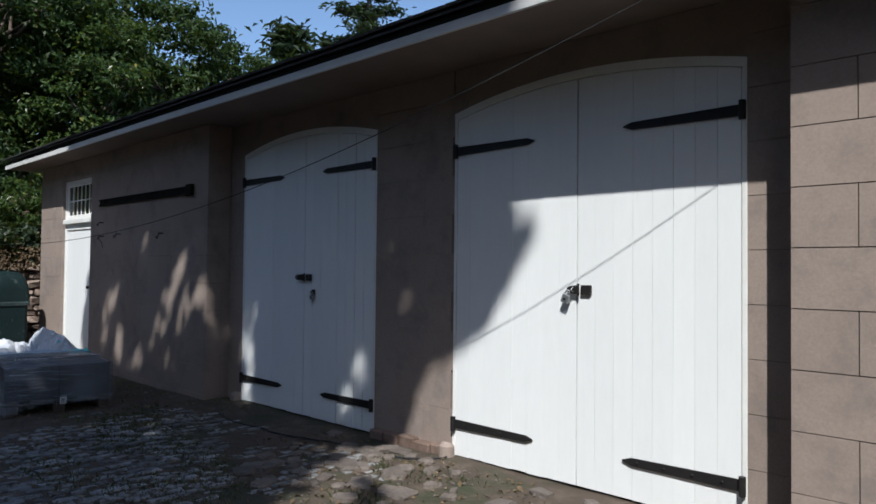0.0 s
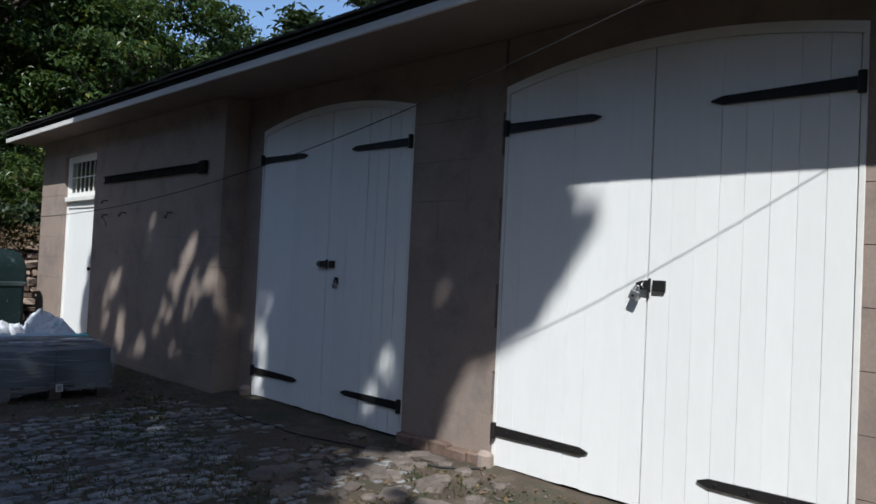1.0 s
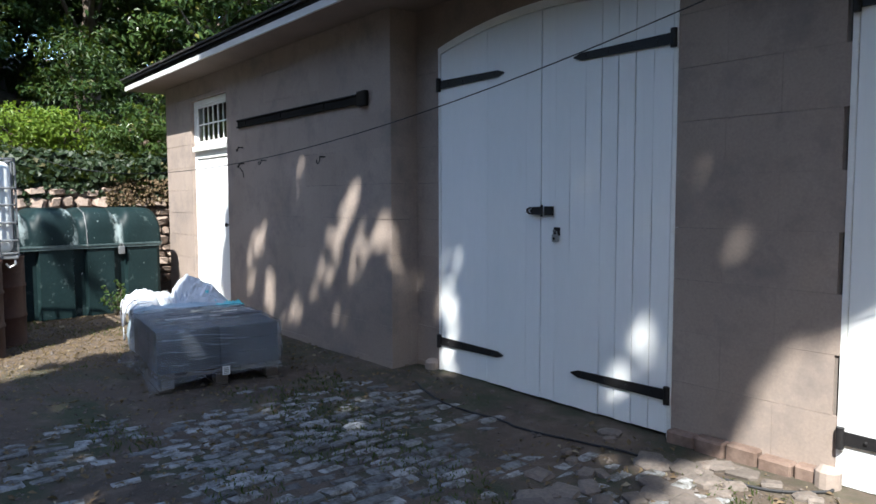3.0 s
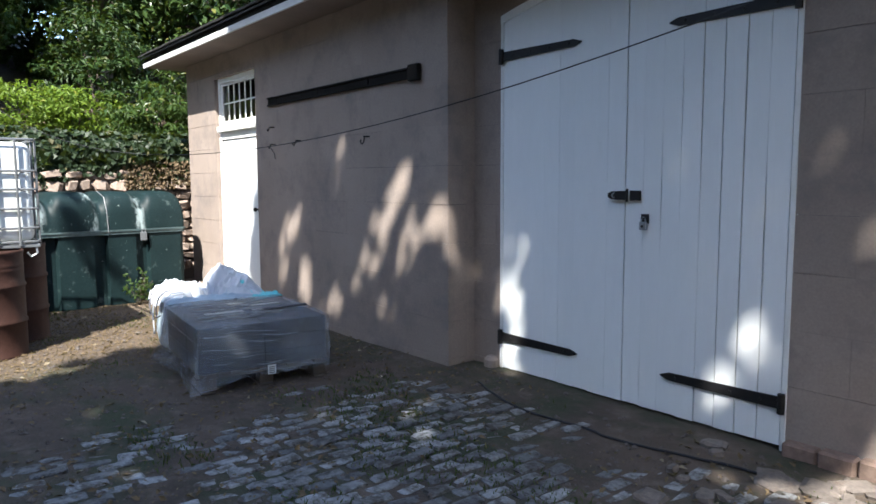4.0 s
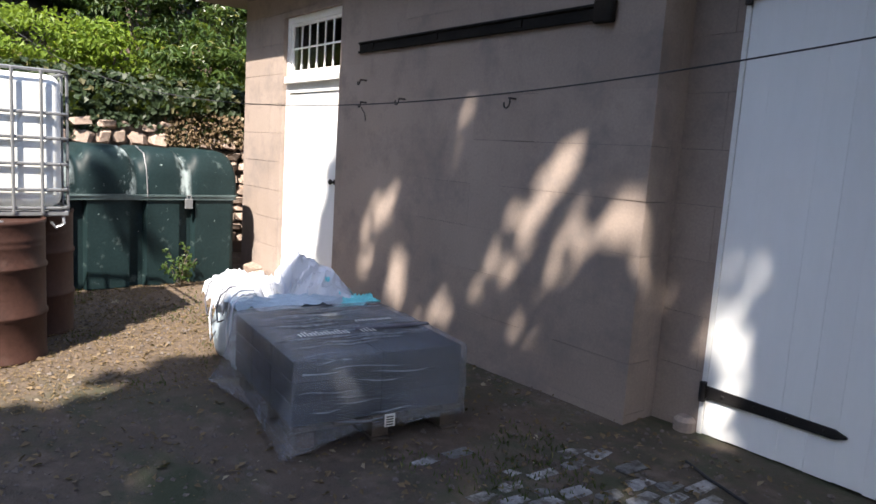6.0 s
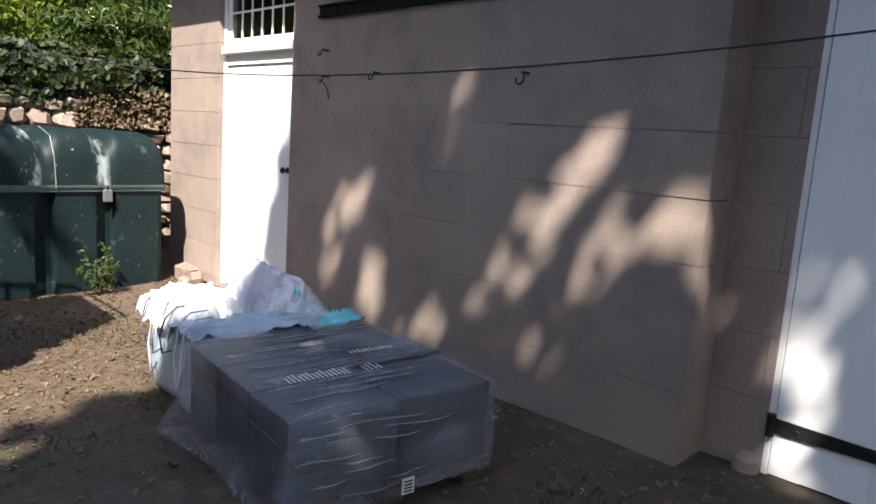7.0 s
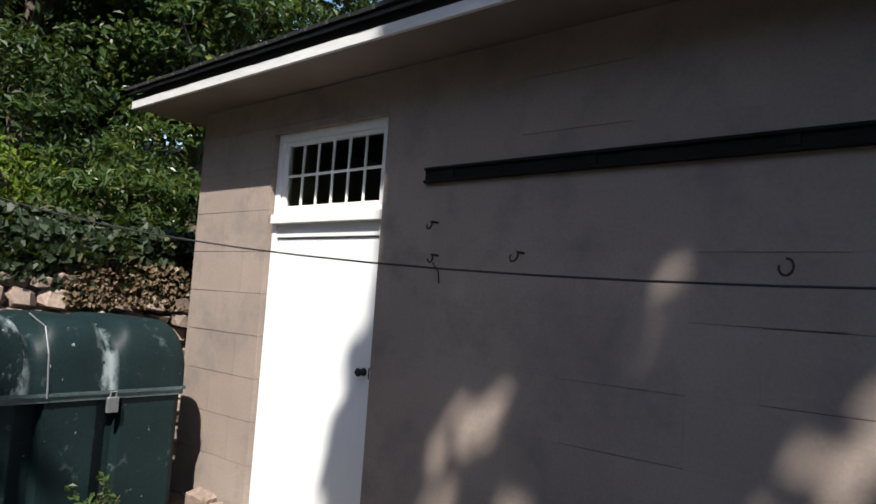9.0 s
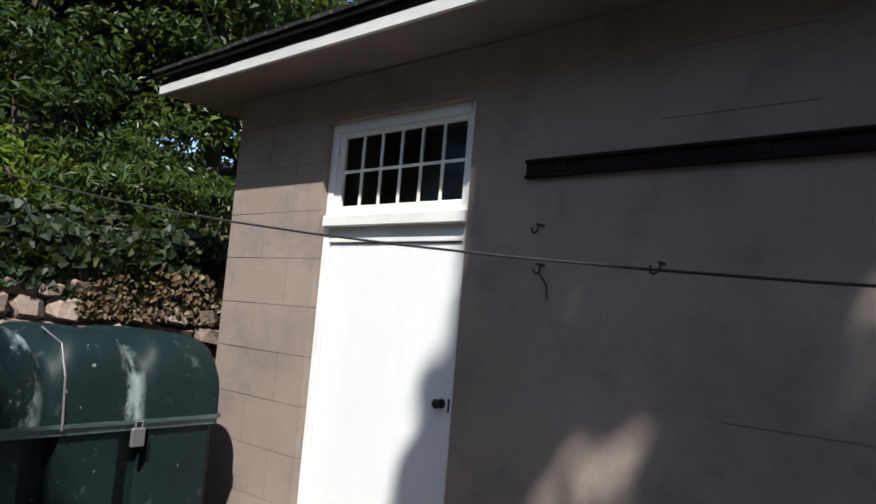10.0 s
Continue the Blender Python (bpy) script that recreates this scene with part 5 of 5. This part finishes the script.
# straw-coloured chaff on the sunny ground by the drums
g = np.random.default_rng(70)
n = 15000
px, py = g.uniform(-12.2, -8.9, n), g.uniform(0.3, 3.7, n)
keep = np.array([rough_n((a, b, 14), 1.1) > -0.25 for a, b in zip(px, py)])
px, py = px[keep], py[keep]
pz = np.array([ground_z(a, b) + 0.009 for a, b in zip(px, py)])
me = leaf_mesh("chaff", np.stack([px, py, pz], axis=1), 0.012 + 0.022 * g.random(len(px)), M_CHAFF, 0.3, np.tile((0, 0, 1.0), (len(px), 1)), 0.3)
tagged(new("chaff", me), "dry straw-coloured chaff over the earth", "chaff", kind="stuff")

# litter: dry leaves, grit and grass tufts
g = np.random.default_rng(71)
n = 10000
px = g.uniform(-13.3, -1.0, n)
py = g.uniform(0.1, 4.0, n)
keep = np.array([rough_n((a, b, 4), 0.9) + 0.25 * g.random() > -0.1 for a, b in zip(px, py)])
px, py = px[keep], py[keep]
pz = np.array([ground_z(a, b) + 0.012 for a, b in zip(px, py)])
lit = leaf_mesh("leaf_litter", np.stack([px, py, pz], axis=1), 0.013 + 0.045 * g.random(len(px)) ** 2, M_DRY, 0.6, np.tile((0, 0, 1.0), (len(px), 1)), 0.35)
tagged(new("leaf_litter", lit), "dry brown leaves and chips strewn over the earth", "leaf litter", kind="stuff")
n = 9000
px = np.concatenate([g.uniform(-7.5, -2.0, n), g.uniform(-12.5, -9.0, 2500)])
py = np.concatenate([g.uniform(1.4, 3.8, n), g.uniform(1.5, 3.6, 2500)])
keep = np.array([rough_n((a * 0.8, b * 1.3, 9), 1.0) > 0.12 for a, b in zip(px, py)])
px, py = px[keep], py[keep]
pz = np.array([ground_z(a, b) + 0.015 for a, b in zip(px, py)])
outs = g.normal(size=(len(px), 3)) * (1, 1, 0.2)
gr = leaf_mesh("grass", np.stack([px, py, pz], axis=1), 0.02 + 0.03 * g.random(len(px)), M_GRASS, 0.16, outs, 0.3, -2.5)
tagged(new("grass", gr), "thin tufts of short grass and moss on the earth", "grass", kind="stuff")
verts, faces = [], []
for k in range(4200):
    x, y = g.uniform(-11.5, -1.2), g.uniform(0.6, 4.0)
    s = 0.006 + 0.016 * g.random() ** 2
    c = np.array((x, y, ground_z(x, y) + s * 0.25))
    b0 = len(verts)
    for d in ((1, 0, 0), (-1, 0, 0), (0, 1, 0), (0, -1, 0), (0, 0, 0.7), (0, 0, -0.7)):
        verts.append(tuple(c + np.array(d) * s * (0.7 + 0.6 * g.random())))
    for f in ((0, 2, 4), (2, 1, 4), (1, 3, 4), (3, 0, 4), (2, 0, 5), (1, 2, 5), (3, 1, 5), (0, 3, 5)):
        faces.append(tuple(b0 + i for i in f))
me = bpy.data.meshes.new("gravel")
me.from_pydata(verts, [], faces)
me.materials.append(M_FLAG)
tagged(new("gravel", me), "small pale grit and pebbles in the earth", "gravel", kind="stuff")

# ---- pieces: pavers, flags, wall stones, roof tiles, wall blocks ----
paving = tagged(part("pavement", solid(-7.6, -3.0, 0.6, 3.3, -0.12, -0.03), M_EARTH), "old worn grey brick pavers half buried in the earth", "pavement", kind="structure")
SETTS = [pebble_mesh("paver", M_SETT, 100 + k, 0.11, 0.13) for k in range(5)]
rest = bmesh.new()
count = 0
g = random.Random(12)
for i in range(50):
    x = -7.35 + i * 0.104
    for j in range(15):
        y = 0.55 + j * 0.208 + (0.104 if i % 2 else 0)
        bare = 1.3 * rough_n((x * 0.9, y * 1.0, 2)) + 0.5 * rough_n((x * 2.3, y * 2.3, 6)) + 0.78 - 0.5 * (((x + 5.5) / 2.0) ** 2 + ((y - 2.0) / 1.45) ** 2)
        if bare + g.uniform(-0.2, 0.2) < 0.1:
            continue
        h = 0.001 + 0.012 * min(1, bare) + g.uniform(-0.011, 0.009)
        m = pose(x + g.uniform(-0.012, 0.012), y + g.uniform(-0.015, 0.015), ground_z(x, y) + h - 0.03, g.uniform(-4, 4), g.uniform(-4, 4), g.uniform(-7, 7)) @ Matrix.Diagonal((0.09 * g.uniform(0.85, 1.05), 0.19 * g.uniform(0.8, 1.05), 0.06, 1))
        if count < 300:
            piece("paver", SETTS[count % 5], paving, m)
            count += 1
        else:
            b0 = len(rest.verts)
            rest.from_mesh(SETTS[g.randrange(5)])
            rest.verts.ensure_lookup_table()
            bmesh.ops.transform(rest, matrix=m, verts=rest.verts[b0:])
if len(rest.verts):
    tagged(part("pavers", rest, M_SETT, paving), kind="stuff")
else:
    rest.free()
FLAGS = [pebble_mesh("flagstone", M_FLAG, 140 + k, 0.16, 0.16) for k in range(6)]
for k in range(110):
    x = g.uniform(-4.9, -1.6)
    y = g.uniform(2.7, 3.95)
    s = g.uniform(0.05, 0.19)
    piece("flagstone", FLAGS[k % 6], paving, pose(x, y, ground_z(x, y) - 0.012 + g.uniform(0, 0.014), g.uniform(-5, 5), g.uniform(-5, 5), g.uniform(0, 180)) @ Matrix.Diagonal((s, s * g.uniform(0.6, 1), 0.06, 1)))

STONES = [pebble_mesh("stone", M_STONE, 160 + k, 0.2, 0.2) for k in range(8)]
z = 1.70
row = 0
while z > 0.25:
    h = g.uniform(0.1, 0.18)
    y = 1.2 + g.uniform(-0.2, 0)
    while y < 6.2:
        w = g.uniform(0.12, 0.34)
        piece("stone", STONES[g.randrange(8)], retaining, pose(-13.79 + g.uniform(0, 0.06), y + w / 2, z - h / 2 + g.uniform(-0.02, 0.02), g.uniform(-9, 9), g.uniform(-6, 6), g.uniform(-8, 8)) @ Matrix.Diagonal((0.26, w - 0.015, h - 0.012, 1)))
        y += w
    z -= h
    row += 1

tb = bmesh.new()
box(tb, -0.5, 0.5, 0, 1, 0, 1, 0.04)
TILE = mesh_of("roof_tile", tb, M_SLATE)
for c in range(2):
    for k in range(92):
        x = EAVE_X - 0.03 + 0.1 + k * 0.2 + (0.1 if c else 0)
        piece("roof_tile", TILE, roof, pose(x, EAVE_Y - 0.055 + c * 0.19, EAVE_Z + 0.138 + c * (0.19 * PITCH + 0.002) + g.uniform(-0.003, 0.003), 22 + g.uniform(-0.8, 0.8), g.uniform(-1, 1), 0) @ Matrix.Diagonal((0.196, 0.3, 0.022, 1)))

bb = bmesh.new()
box(bb, -0.5, 0.5, 0, 1, -0.5, 0.5)
BLOCK = mesh_of("block", bb, M_RENDER)
COURSE = 0.3105
Z0 = 0.105 - COURSE


def courses(parent, x0, x1, y, joint, holes=(), start=0.0, length=0.61, depth=0.1, crack=0.004):
    """Blocks in running bond over a stretch of wall, cut at openings."""
    row = 0
    z = Z0
    while z < TOP - 0.02:
        z1 = min(z + COURSE, TOP)
        x = x0 - (start if row % 2 else start + length / 2) % length
        while x < x1:
            a, b = max(x, x0), min(x + length, x1)
            spans = [(a, b, z, z1)] if b - a > 0.03 else []
            for hx0, hx1, hz in holes:
                cut = []
                for s0, s1, q0, q1 in spans:
                    if s1 <= hx0 or s0 >= hx1 or q0 >= hz:
                        cut.append((s0, s1, q0, q1))
                        continue
                    if s0 < hx0:
                        cut.append((s0, hx0, q0, q1))
                    if s1 > hx1:
                        cut.append((hx1, s1, q0, q1))
                    if q1 > hz:
                        cut.append((max(s0, hx0), min(s1, hx1), hz, q1))
                spans = cut
            for s0, s1, q0, q1 in spans:
                if s1 - s0 > 0.012 and q1 - q0 > 0.012:
                    jn = crack if g.random() < 0.13 else joint
                    j0 = 0 if s0 in (x0, *[h[1] for h in holes]) else joint / 2
                    j1 = 0 if s1 in (x1, *[h[0] for h in holes]) else joint / 2
                    piece("block", BLOCK, parent, pose((s0 + j0 + s1 - j1) / 2, y + g.uniform(0, 0.0012), (q0 + q1) / 2) @ Matrix.Diagonal((s1 - s0 - j0 - j1, depth, q1 - q0 - jn, 1)))
            x += length
        z = z1
        row += 1


courses(wall_west, X_END, DOOR_X0 - 0.002, LEFT_Y, 0.003, (), 0.2, depth=0.2, crack=0.006)
courses(wall_west, DOOR_X0 - 0.002, X_STEP, LEFT_Y, 0.0003, [(DOOR_X0 - 0.002, DOOR_X1, DOOR_TOP)], 0.2, depth=0.2, crack=0.006)
courses(wall_bay, X_STEP - 0.05, ARCHES[0][0], BAY_Y, 0.0025)
courses(wall_bay, ARCHES[0][1], ARCHES[1][0], BAY_Y, 0.0012)
courses(wall_bay, ARCHES[1][1], X_RIGHT + 0.1, BAY_Y, 0.004)
courses(wall_east, X_RIGHT, 1.5, RIGHT_Y, 0.006, (), 0.0, depth=0.2)
tagged(part("render_coat", solid(1.502, X_FAR, RIGHT_Y, RIGHT_Y + 0.011, -0.1, TOP), M_RENDER, wall_east))
bm = bmesh.new()
box(bm, X_STEP - BACK, X_STEP, LEFT_Y + 0.201, LEFT_Y + 0.44, -0.1, TOP)
part("return_face", bm, M_RENDER, wall_west)
